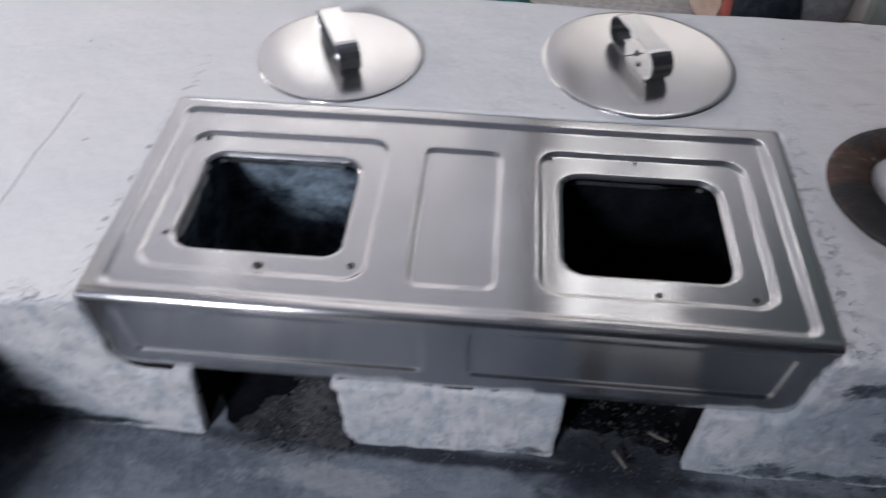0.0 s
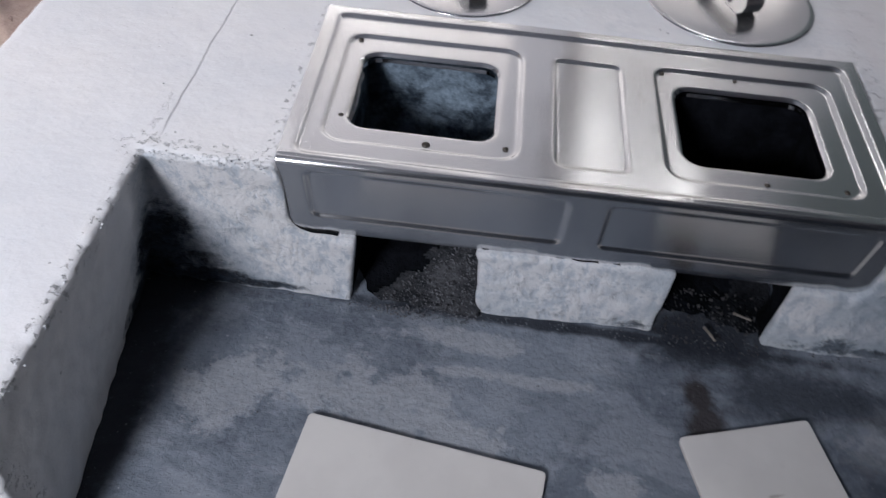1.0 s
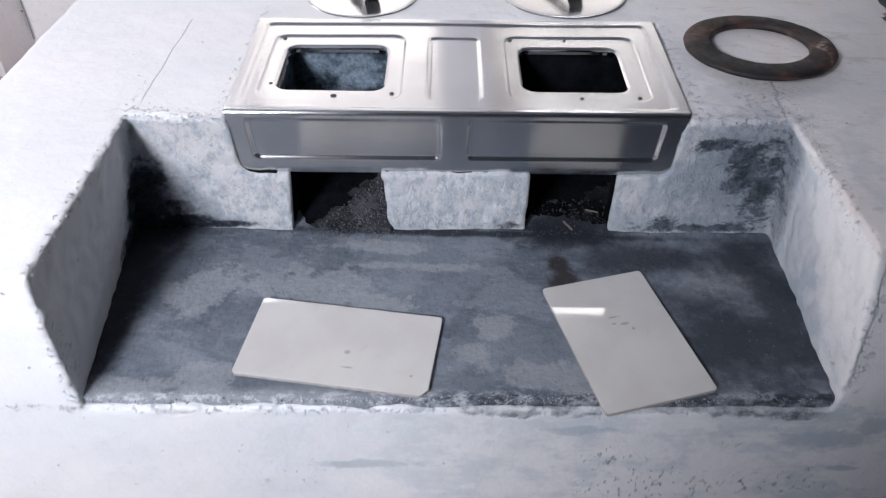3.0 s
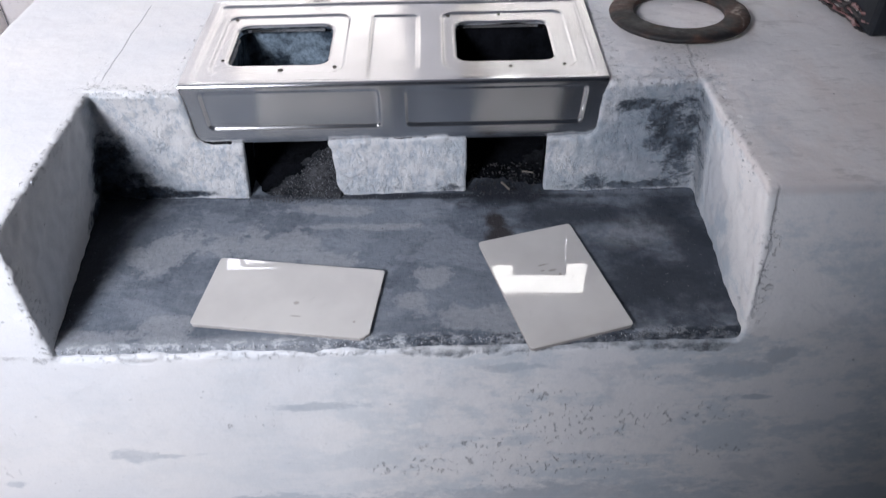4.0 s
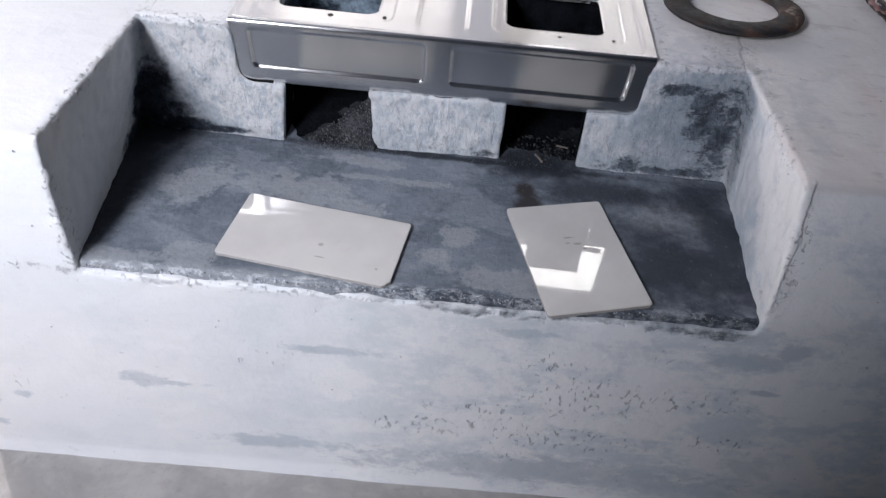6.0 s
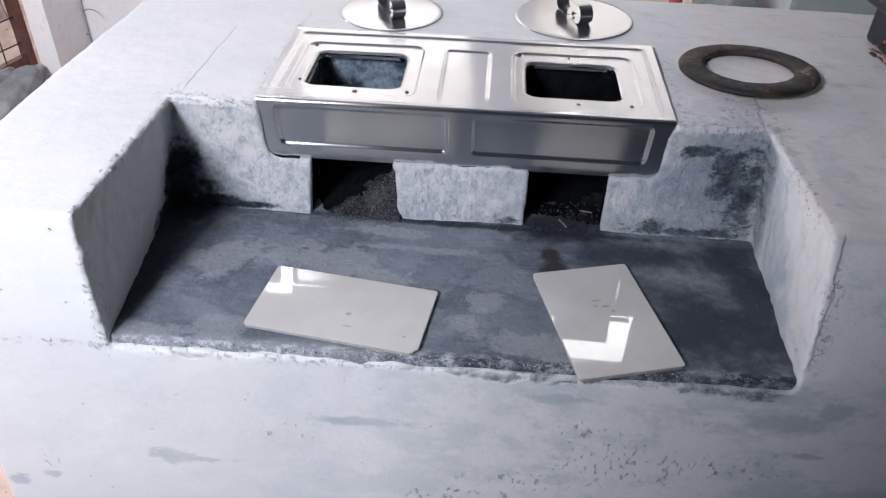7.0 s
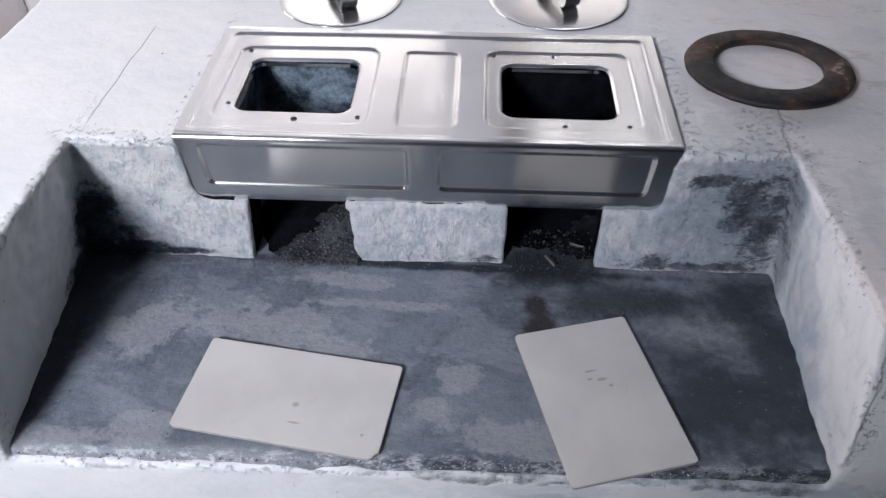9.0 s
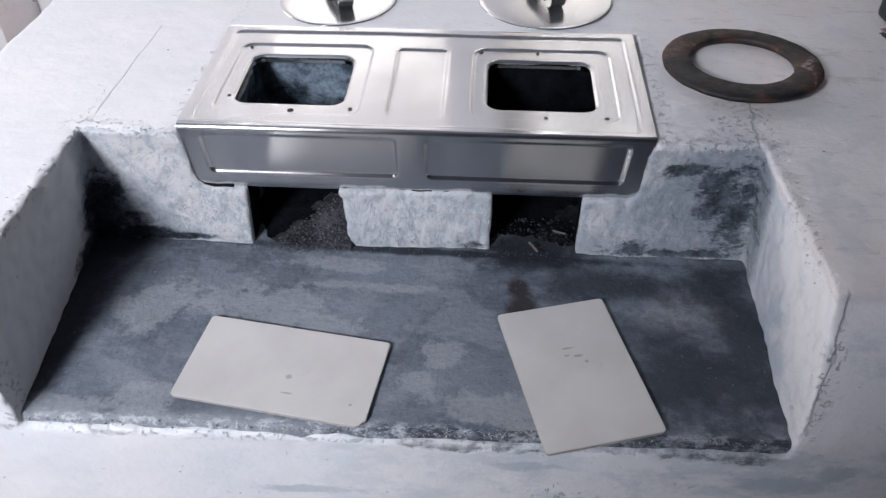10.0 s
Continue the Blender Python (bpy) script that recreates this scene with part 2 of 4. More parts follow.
    line = math_node(nt, "MULTIPLY", math_node(nt, "MAXIMUM", joint, crack), steps(nt, right.outputs[2], 0.86, 0.875))
    ax = math_node(nt, "MULTIPLY_ADD", right.outputs[2], -0.07, math_node(nt, "MULTIPLY_ADD", wob, 0.03, right.outputs[0]))
    arm = math_node(nt, "MULTIPLY", steps(nt, math_node(nt, "ABSOLUTE", math_node(nt, "SUBTRACT", ax, 0.728)), 0.0030, 0.001), math_node(nt, "MULTIPLY", steps(nt, right.outputs[2], 0.64, 0.66), steps(nt, right.outputs[1], -0.30, -0.33)))
    line = math_node(nt, "MAXIMUM", line, arm)
    col = mix(nt, math_node(nt, "MULTIPLY", line, 0.36), col, (0.16, 0.17, 0.20))
    nt.links.new(col, b.inputs["Base Color"])
    b.inputs["Roughness"].default_value = 0.82
    b.inputs["Specular IOR Level"].default_value = 0.3
    h = math_node(nt, "MULTIPLY", math_node(nt, "MULTIPLY_ADD", fine, 0.38, mid), 0.55)
    h = math_node(nt, "MULTIPLY_ADD", pit, -1.6, h)
    h = math_node(nt, "MULTIPLY_ADD", math_node(nt, "MULTIPLY", bare, flake), -1.6, h)
    h = math_node(nt, "MULTIPLY_ADD", line, -0.3, h)
    h = math_node(nt, "MULTIPLY_ADD", math_node(nt, "MULTIPLY", ridge, inside), 4.6, h)
    bump(nt, b, h, 0.7, 0.007)
    return m


def cement_material():
    m, nt, b = mat("sooty_shaded_cement")
    v = coords(nt)
    wob = noise_tex(nt, v, 15, 8, 0.7, 0.15)
    mid = noise_tex(nt, v, 13, 8, 0.66, 0.15)
    fine = noise_tex(nt, v, 90, 5, 0.7)
    speck = noise_tex(nt, v, 150, 3, 0.6)
    streak = noise_tex(nt, coords(nt, (5, 14, 5)), 2.5, 7, 0.68)
    broad = noise_tex(nt, coords(nt, shift=(2, 5, 1)), 5.5, 6, 0.6, 0.3)
    cloud = noise_tex(nt, coords(nt, (1, 1.5, 1), shift=(6, 1, 4)), 9, 8, 0.62, 0.25)
    col = mix(nt, steps(nt, broad, 0.38, 0.64), (0.098, 0.116, 0.146), (0.175, 0.20, 0.238))
    col = mix(nt, steps(nt, cloud, 0.50, 0.60, 0, 0.55), col, (0.25, 0.275, 0.315))
    col = mix(nt, steps(nt, math_node(nt, "MULTIPLY_ADD", fine, 0.6, math_node(nt, "MULTIPLY", mid, 0.5)), 0.50, 0.66, 0, 0.4), col, (0.20, 0.22, 0.25))
    col = mix(nt, steps(nt, streak, 0.55, 0.72, 0, 0.4), col, (0.27, 0.29, 0.32))
    light = [((0.62, -0.13, 0.63), (0.085, 0.05, 0.05)), ((0.28, -0.37, 0.63), (0.10, 0.03, 0.05)), ((0.20, -0.26, 0.63), (0.035, 0.03, 0.05)), ((0.36, -0.40, 0.63), (0.05, 0.018, 0.05)), ((0.17, -0.33, 0.63), (0.03, 0.02, 0.05)), ((-0.33, -0.20, 0.63), (0.06, 0.05, 0.05)), ((-0.02, -0.06, 0.63), (0.09, 0.02, 0.05)),
             ((-0.27, -0.39, 0.63), (0.05, 0.028, 0.05)), ((-0.15, -0.18, 0.63), (0.12, 0.05, 0.05)), ((0.06, -0.115, 0.63), (0.12, 0.012, 0.05)),
             ((-0.38, -0.42, 0.63), (0.10, 0.02, 0.05)), ((0.0, -0.22, 0.63), (0.05, 0.03, 0.05))]
    l1 = highest(nt, [stain(nt, v, wob, c, r, 0.25, 2.4) for c, r in light])
    col = mix(nt, math_node(nt, "MULTIPLY", l1, 0.58), col, mix(nt, fine, (0.26, 0.28, 0.31), (0.40, 0.41, 0.43)))
    # darker patches over the right of the floor
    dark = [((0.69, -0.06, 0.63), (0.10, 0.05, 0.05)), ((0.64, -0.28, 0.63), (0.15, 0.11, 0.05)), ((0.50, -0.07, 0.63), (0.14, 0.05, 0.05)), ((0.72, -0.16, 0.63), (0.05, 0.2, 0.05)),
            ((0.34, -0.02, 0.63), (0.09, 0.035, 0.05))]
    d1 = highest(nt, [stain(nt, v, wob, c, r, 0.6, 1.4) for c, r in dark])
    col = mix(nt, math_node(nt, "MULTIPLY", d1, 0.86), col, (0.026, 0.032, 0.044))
    # soot and painted shade: left wall's shadow, back crease, right opening
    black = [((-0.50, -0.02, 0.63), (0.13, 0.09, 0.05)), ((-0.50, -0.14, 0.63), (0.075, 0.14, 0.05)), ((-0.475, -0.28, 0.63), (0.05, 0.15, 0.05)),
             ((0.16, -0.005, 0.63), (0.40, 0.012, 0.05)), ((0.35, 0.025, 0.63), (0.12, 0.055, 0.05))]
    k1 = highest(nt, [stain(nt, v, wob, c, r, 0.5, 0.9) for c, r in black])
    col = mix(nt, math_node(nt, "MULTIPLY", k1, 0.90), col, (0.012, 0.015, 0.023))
    # broken, blackened strip behind the front edge
    sep = nt.nodes.new("ShaderNodeSeparateXYZ")
    nt.links.new(v, sep.inputs[0])
    fy = math_node(nt, "SUBTRACT", sep.outputs[1], math_node(nt, "MULTIPLY_ADD", sep.outputs[0], 0.042, -0.437))
    ragged = math_node(nt, "MULTIPLY_ADD", wob, 0.030, math_node(nt, "SUBTRACT", fy, 0.020))
    strip = steps(nt, math_node(nt, "ABSOLUTE", math_node(nt, "SUBTRACT", ragged, 0.006)), 0.010, 0.004)
    broken = steps(nt, noise_tex(nt, coords(nt, (1, 2.2, 1)), 60, 6, 0.75), 0.47, 0.55)
    col = mix(nt, math_node(nt, "MULTIPLY", math_node(nt, "MULTIPLY", strip, broken), steps(nt, sep.outputs[0], -0.15, 0.12, 0.22, 0.8)), col, (0.035, 0.042, 0.055))
    pale = math_node(nt, "MULTIPLY", steps(nt, math_node(nt, "MULTIPLY_ADD", wob, 0.05, fy), 0.062, 0.040), steps(nt, sep.outputs[0], 0.16, -0.10, 0.0, 0.6))
    col = mix(nt, pale, col, mix(nt, mid, (0.30, 0.32, 0.35), (0.40, 0.415, 0.44)))
    chalk = math_node(nt, "MULTIPLY", steps(nt, fy, 0.030, 0.012), steps(nt, noise_tex(nt, coords(nt, (1, 1.8, 1), shift=(4, 4, 4)), 42, 7, 0.78), 0.50, 0.58))
    col = mix(nt, math_node(nt, "MULTIPLY", chalk, steps(nt, sep.outputs[0], 0.0, 0.5, 0.8, 0.35)), col, (0.55, 0.57, 0.60))
    oil = highest(nt, [stain(nt, v, wob, c, r, 0.4, 1.0) for c, r in (((0.328, -0.10, 0.63), (0.020, 0.035, 0.05)), ((0.335, -0.15, 0.63), (0.026, 0.035, 0.05)))])
    col = mix(nt, math_node(nt, "MULTIPLY", oil, 0.85), col, (0.020, 0.013, 0.011))
    col = mix(nt, steps(nt, speck, 0.66, 0.76, 0, 0.35), col, (0.45, 0.47, 0.50))
    col = mix(nt, steps(nt, speck, 0.35, 0.27, 0, 0.4), col, (0.03, 0.035, 0.045))
    nt.links.new(col, b.inputs["Base Color"])
    put(nt, b.inputs["Roughness"], steps(nt, mid, 0.3, 0.7, 0.68, 0.85))
    b.inputs["Specular IOR Level"].default_value = 0.3
    bump(nt, b, math_node(nt, "MULTIPLY_ADD", fine, 0.8, mid), 0.65, 0.006)
    return m


def mud_material(name, dark, light, strength=0.7):
    m, nt, b = mat(name)
    v = coords(nt)
    mid = noise_tex(nt, v, 18, 8, 0.72, 0.15)
    fine = noise_tex(nt, v, 110, 4, 0.7)
    col = mix(nt, steps(nt, mid, 0.36, 0.66), dark, light)
    col = mix(nt, steps(nt, fine, 0.4, 0.7, 0, 0.4), col, tuple(0.5 * c for c in dark))
    nt.links.new(col, b.inputs["Base Color"])
    b.inputs["Roughness"].default_value = 0.9
    b.inputs["Specular IOR Level"].default_value = 0.06
    bump(nt, b, math_node(nt, "MULTIPLY_ADD", fine, 0.5, mid), strength, 0.012)
    return m


def steel_material(name, rough=0.24, tint=(0.73, 0.735, 0.74), grain=(1.2, 160, 160), brushed=0.4, across=None):
    """Steel with fine scratches; across: the direction over the scratches, in which reflections smear."""
    m, nt, b = mat(name)
    v = coords(nt)
    brush = noise_tex(nt, coords(nt, grain), 6, 3, 0.6)
    smear = noise_tex(nt, v, 6, 4, 0.55, 0.0)
    fine = noise_tex(nt, v, 130, 3)
    spot = noise_tex(nt, v, 42, 6, 0.7)
    col = mix(nt, steps(nt, smear, 0.4, 0.7, 0, 0.5), tint, tuple(0.86 * c for c in tint))
    col = mix(nt, steps(nt, spot, 0.62, 0.74, 0, 0.3), col, tuple(0.72 * c for c in tint))
    nt.links.new(col, b.inputs["Base Color"])
    b.inputs["Metallic"].default_value = 1.0
    r = math_node(nt, "MULTIPLY_ADD", brush, 0.05, rough - 0.025)
    r = math_node(nt, "MULTIPLY_ADD", steps(nt, smear, 0.35, 0.75), 0.05, r)
    r = math_node(nt, "MULTIPLY_ADD", steps(nt, spot, 0.58, 0.74), 0.05, r)
    put(nt, b.inputs["Roughness"], r)
    b.inputs["Anisotropic"].default_value = brushed
    if across:
        t = nt.nodes.new("ShaderNodeCombineXYZ")
        for i in range(3):
            t.inputs[i].default_value = across[i]
        nt.links.new(t.outputs[0], b.inputs["Tangent"])
    bump(nt, b, math_node(nt, "MULTIPLY_ADD", fine, 0.2, brush), 0.008, 0.001)
    return m


def tile_material(name, marks):
    m, nt, b = mat(name)
    v = coords(nt)
    broad = noise_tex(nt, v, 7, 4)
    grime = noise_tex(nt, v, 38, 6, 0.7, 0.5)
    rnd = nt.nodes.new("ShaderNodeObjectInfo").outputs["Random"]
    col = mix(nt, steps(nt, broad, 0.35, 0.65), (0.55, 0.53, 0.51), (0.61, 0.59, 0.565))
    col = mix(nt, steps(nt, grime, 0.62, 0.78, 0, 0.35), col, (0.30, 0.28, 0.26))
    wob = noise_tex(nt, v, 60, 4)
    spots = highest(nt, [stain(nt, v, wob, c, r, 0.4, 0.8) for c, r in marks])
    col = mix(nt, math_node(nt, "MULTIPLY", spots, 0.45), col, (0.16, 0.13, 0.10))
    nt.links.new(col, b.inputs["Base Color"])
    put(nt, b.inputs["Roughness"], steps(nt, grime, 0.55, 0.85, 0.004, 0.08))
    b.inputs["Specular IOR Level"].default_value = 0.55
    return m


def rust_material():
    m, nt, b = mat("rusted_iron")
    v = coords(nt)
    big = noise_tex(nt, v, 13, 6, 0.65, 0.6)
    mid = noise_tex(nt, v, 45, 6, 0.7)
    fine = noise_tex(nt, v, 160, 3)
    col = mix(nt, steps(nt, big, 0.42, 0.62), (0.008, 0.008, 0.010), (0.060, 0.030, 0.021))
    col = mix(nt, steps(nt, mid, 0.60, 0.74, 0, 0.55), col, (0.17, 0.075, 0.045))
    col = mix(nt, steps(nt, math_node(nt, "ADD", big, math_node(nt, "MULTIPLY", fine, 0.25)), 0.74, 0.82, 0, 0.7), col, (0.36, 0.31, 0.28))
    nt.links.new(col, b.inputs["Base Color"])
    b.inputs["Metallic"].default_value = 0.1
    put(nt, b.inputs["Roughness"], steps(nt, mid, 0.3, 0.7, 0.46, 0.72))
    bump(nt, b, math_node(nt, "MULTIPLY_ADD", fine, 0.4, mid), 0.5, 0.003)
    return m


def plain_material(name, a, c, scale=10, rough=0.8, relief=0.3, dist=0.004, metal=0.0):
    m, nt, b = mat(name)
    v = coords(nt)
    mid = noise_tex(nt, v, scale, 6, 0.65, 0.4)
    fine = noise_tex(nt, v, scale * 9, 4, 0.65)
    col = mix(nt, steps(nt, mid, 0.36, 0.66), a, c)
    col = mix(nt, steps(nt, fine, 0.55, 0.75, 0, 0.35), col, tuple(0.6 * x for x in a))
    nt.links.new(col, b.inputs["Base Color"])
    b.inputs["Roughness"].default_value = rough
    b.inputs["Metallic"].default_value = metal
    b.inputs["Specular IOR Level"].default_value = 0.3
    bump(nt, b, math_node(nt, "MULTIPLY_ADD", fine, 0.4, mid), relief, dist)
    return m


WHITEWASH = whitewash_material()
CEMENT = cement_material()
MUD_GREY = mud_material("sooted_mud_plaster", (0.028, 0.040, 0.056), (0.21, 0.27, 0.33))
# soot made darker than its own tone for the shade inside the openings
MUD_BLACK = mud_material("soot_deep_shade", (0.0015, 0.002, 0.003), (0.006, 0.007, 0.010))
ASH_DARK = mud_material("charred_ash", (0.006, 0.007, 0.009), (0.028, 0.030, 0.036), 0.9)
ASH = mud_material("ash_and_grit", (0.020, 0.022, 0.026), (0.080, 0.082, 0.090), 0.9)
STEEL = steel_material("brushed_steel", 0.185, (0.63, 0.632, 0.64), (1.2, 160, 160), 0.85, (0.0, 0.7, 0.7))
STEEL_LID = steel_material("lid_steel", 0.19, (0.60, 0.60, 0.61), (40, 40, 40))
STEEL_HANDLE = steel_material("handle_steel", 0.20, (0.60, 0.61, 0.62), (160, 2, 160))
TILE_A = tile_material("glazed_tile", (((0.016, -0.016, 0.004), (0.006, 0.005, 0.02)), ((0.022, -0.048, 0.004), (0.010, 0.002, 0.02)), ((0.13, -0.05, 0.004), (0.003, 0.003, 0.02))))
TILE_B = tile_material("glazed_tile_scuffed", (((0.0, 0.045, 0.004), (0.010, 0.002, 0.02)), ((-0.006, 0.030, 0.004), (0.004, 0.002, 0.02)), ((0.012, 0.026, 0.004), (0.008, 0.003, 0.02)), ((0.022, 0.012, 0.004), (0.003, 0.003, 0.02))))
TILE_EDGE = plain_material("tile_biscuit", (0.42, 0.40, 0.38), (0.33, 0.31, 0.30), 60, 0.85)
RUST = rust_material()
SCREW = plain_material("dull_screw", (0.06, 0.055, 0.05), (0.12, 0.11, 0.10), 80, 0.5, 0.2, 0.001, 0.8)
EARTH = plain_material("pinkish_earth", (0.40, 0.30, 0.26), (0.54, 0.43, 0.38), 5, 0.95, 0.6, 0.02)
APRON = plain_material("cement_apron", (0.27, 0.26, 0.255), (0.37, 0.355, 0.345), 6, 0.9, 0.4, 0.006)
WALL_PAINT = plain_material("limewashed_wall", (0.80, 0.79, 0.80), (0.84, 0.83, 0.84), 4, 0.85, 0.25, 0.004)
WALL_GREEN = plain_material("grey_green_wall", (0.36, 0.42, 0.41), (0.42, 0.48, 0.47), 4, 0.7, 0.2, 0.003)
# for walls out of view, dark and bluish to limit and tint bounced light
WALL_UNSEEN = plain_material("unseen_wall_dark", (0.060, 0.075, 0.100), (0.085, 0.100, 0.130), 4, 0.9)
ROOF = plain_material("roof_sheet", (0.19, 0.21, 0.25), (0.23, 0.25, 0.29), 3, 0.7, 0.2, 0.004)
STONE = plain_material("grey_stone", (0.20, 0.21, 0.225), (0.30, 0.31, 0.325), 12, 0.85, 0.5, 0.008)
BLACK_PLASTIC = plain_material("black_plastic", (0.012, 0.015, 0.020), (0.022, 0.026, 0.032), 30, 0.35, 0.15, 0.002)
PAPER = plain_material("pale_paper", (0.60, 0.58, 0.57), (0.45, 0.42, 0.42), 50, 0.8)
PAPER_DARK = plain_material("charred_paper", (0.03, 0.03, 0.033), (0.10, 0.09, 0.09), 40, 0.9)
PAPER_RED = plain_material("faded_red_paper", (0.24, 0.12, 0.12), (0.36, 0.26, 0.26), 40, 0.8)
CHARCOAL = plain_material("charcoal", (0.015, 0.015, 0.017), (0.05, 0.05, 0.055), 60, 0.8)
GRIT = plain_material("grit", (0.05, 0.053, 0.062), (0.15, 0.155, 0.17), 90, 0.9)
TWIG = plain_material("dry_twig", (0.13, 0.115, 0.10), (0.22, 0.20, 0.18), 60, 0.85)
BROWN_PAINT = plain_material("brown_painted_iron", (0.12, 0.055, 0.045), (0.17, 0.085, 0.07), 20, 0.6)
WIRE = plain_material("rusty_wire", (0.07, 0.055, 0.05), (0.12, 0.10, 0.09), 60, 0.7)
CLOTH_PINK = plain_material("faded_pink_cloth", (0.42, 0.32, 0.31), (0.52, 0.42, 0.40), 25, 0.95, 0.5)
CLOTH_GREY = plain_material("grey_sacking", (0.24, 0.25, 0.27), (0.36, 0.37, 0.39), 25, 0.95, 0.6)
CLOTH_DARK = plain_material("dark_blue_cloth", (0.012, 0.018, 0.028), (0.03, 0.04, 0.055), 25, 0.95, 0.5)
CLOTH_TEAL = plain_material("teal_cloth", (0.02, 0.14, 0.16), (0.04, 0.20, 0.22), 25, 0.9, 0.5)
PIPE_RED = plain_material("faded_red_pipe", (0.34, 0.075, 0.06), (0.42, 0.13, 0.11), 25, 0.55)
BLOCK_PINK = plain_material("pinkish_block", (0.40, 0.30, 0.27), (0.50, 0.40, 0.36), 14, 0.95, 0.5, 0.006)


# ---- mesh helpers ----
def obj(name, verts, faces, material, parent=None, smooth=True, label=""):
    me = bpy.data.meshes.new(name)
    me.from_pydata([tuple(v) for v in verts], [], [tuple(int(i) for i in f) for f in faces])
    me.materials.append(material)
    if smooth:
        me.polygons.foreach_set("use_smooth", [True] * len(me.polygons))
    me.update()
    ob = new(name, me)
    if parent is not None:
        ob.parent = parent
    if label:
        tagged(ob, label)
    return ob


def part(name, bm, material, parent=None, label="", smooth=False):
    me = bpy.data.meshes.new(name)
    bmesh.ops.recalc_face_normals(bm, faces=bm.faces)
    bm.to_mesh(me)
    bm.free()
    me.materials.append(material)
    if smooth:
        me.polygons.foreach_set("use_smooth", [True] * len(me.polygons))
    ob = new(name, me)
    if parent is not None:
        ob.parent = parent
    if label:
        tagged(ob, label)
    return ob


def thing(name, m, label, category, group=""):
    e = new(name)
    e.empty_display_size = 0.05
    e.matrix_basis = m
    return tagged(e, label, category, group)


def box_bm(lo, hi, bevel=0.0, seg=2, cuts=0, wob=0.0, seed=0.0):
    bm = bmesh.new()
    bmesh.ops.create_cube(bm, size=1.0)
    for v in bm.verts:
        v.co = Vector([lo[i] + (v.co[i] + 0.5) * (hi[i] - lo[i]) for i in range(3)])
    if cuts:
        bmesh.ops.subdivide_edges(bm, edges=bm.edges[:], cuts=cuts, use_grid_fill=True)
    if bevel:
        sharp = [e for e in bm.edges if len(e.link_faces) == 2 and e.calc_face_angle(0) > 0.5]
        bmesh.ops.bevel(bm, geom=sharp, offset=bevel, segments=seg, affect="EDGES", profile=0.5)
    if wob:
        for v in bm.verts:
            v.co += noise.noise_vector(v.co * 6 + Vector((seed, seed, seed))) * wob
    return bm


def lathe(profile, n=72, closed=False):
    """Verts and faces of a profile of (radius, z) turned about z."""
    verts, faces, k = [], [], len(profile)
    for i in range(n):
        a = 2 * math.pi * i / n
        verts += [(r * math.cos(a), r * math.sin(a), z) for r, z in profile]
    for i in range(n):
        j = (i + 1) % n
        for p in range(k if closed else k - 1):
            q = (p + 1) % k
            faces.append((i * k + p, j * k + p, j * k + q, i * k + q))
    return verts, faces


def tube(points, radius, sides=8, taper=1.0):
    """Verts and faces of a round rod along points."""
    verts, faces, n = [], [], len(points)
    pts = [Vector(p) for p in points]
    for i, p in enumerate(pts):
        d = (pts[min(i + 1, n - 1)] - pts[max(i - 1, 0)]).normalized()
        a = d.orthogonal().normalized() if abs(d.z) > 0.95 else d.cross(Vector((0, 0, 1))).normalized()
        c = d.cross(a)
        r = radius * (1 + (taper - 1) * i / max(1, n - 1))
        verts += [p + (a * math.cos(2 * math.pi * k / sides) + c * math.sin(2 * math.pi * k / sides)) * r for k in range(sides)]
    for i in range(n - 1):
        for k in range(sides):
            l = (k + 1) % sides
            faces.append((i * sides + k, i * sides + l, (i + 1) * sides + l, (i + 1) * sides + k))
    faces += [tuple(range(sides))[::-1], tuple(range((n - 1) * sides, n * sides))]
    return verts, faces


rng = np.random.default_rng(5)


def field(axes, cell):
    """Smooth random field on a grid, about -1 to 1, with lumps of the given size in metres."""
    n = [max(4, int(math.ceil((a[-1] - a[0]) / cell)) + 4) for a in axes]
    out = rng.uniform(-1, 1, n).astype(np.float32)
    for k, a in enumerate(axes):
        pos = (a - a[0]) / cell + 1
        i = np.floor(pos).astype(int)
        f = pos - i
        w = np.zeros((len(a), n[k]), np.float32)
        rows = np.arange(len(a))
        for o, c in ((-1, (1 - f) ** 3 / 6), (0, (3 * f**3 - 6 * f**2 + 4) / 6), (1, (-3 * f**3 + 3 * f**2 + 3 * f + 1) / 6), (2, f**3 / 6)):
            w[rows, np.clip(i + o, 0, n[k] - 1)] += c
        out = np.moveaxis(np.tensordot(w, out, (1, k)), 0, k)
    return out * 2.2


def smax(a, b, k):
    h = np.clip(k - np.abs(a - b), 0, None) / k
    return np.maximum(a, b) + h * h * k * 0.25


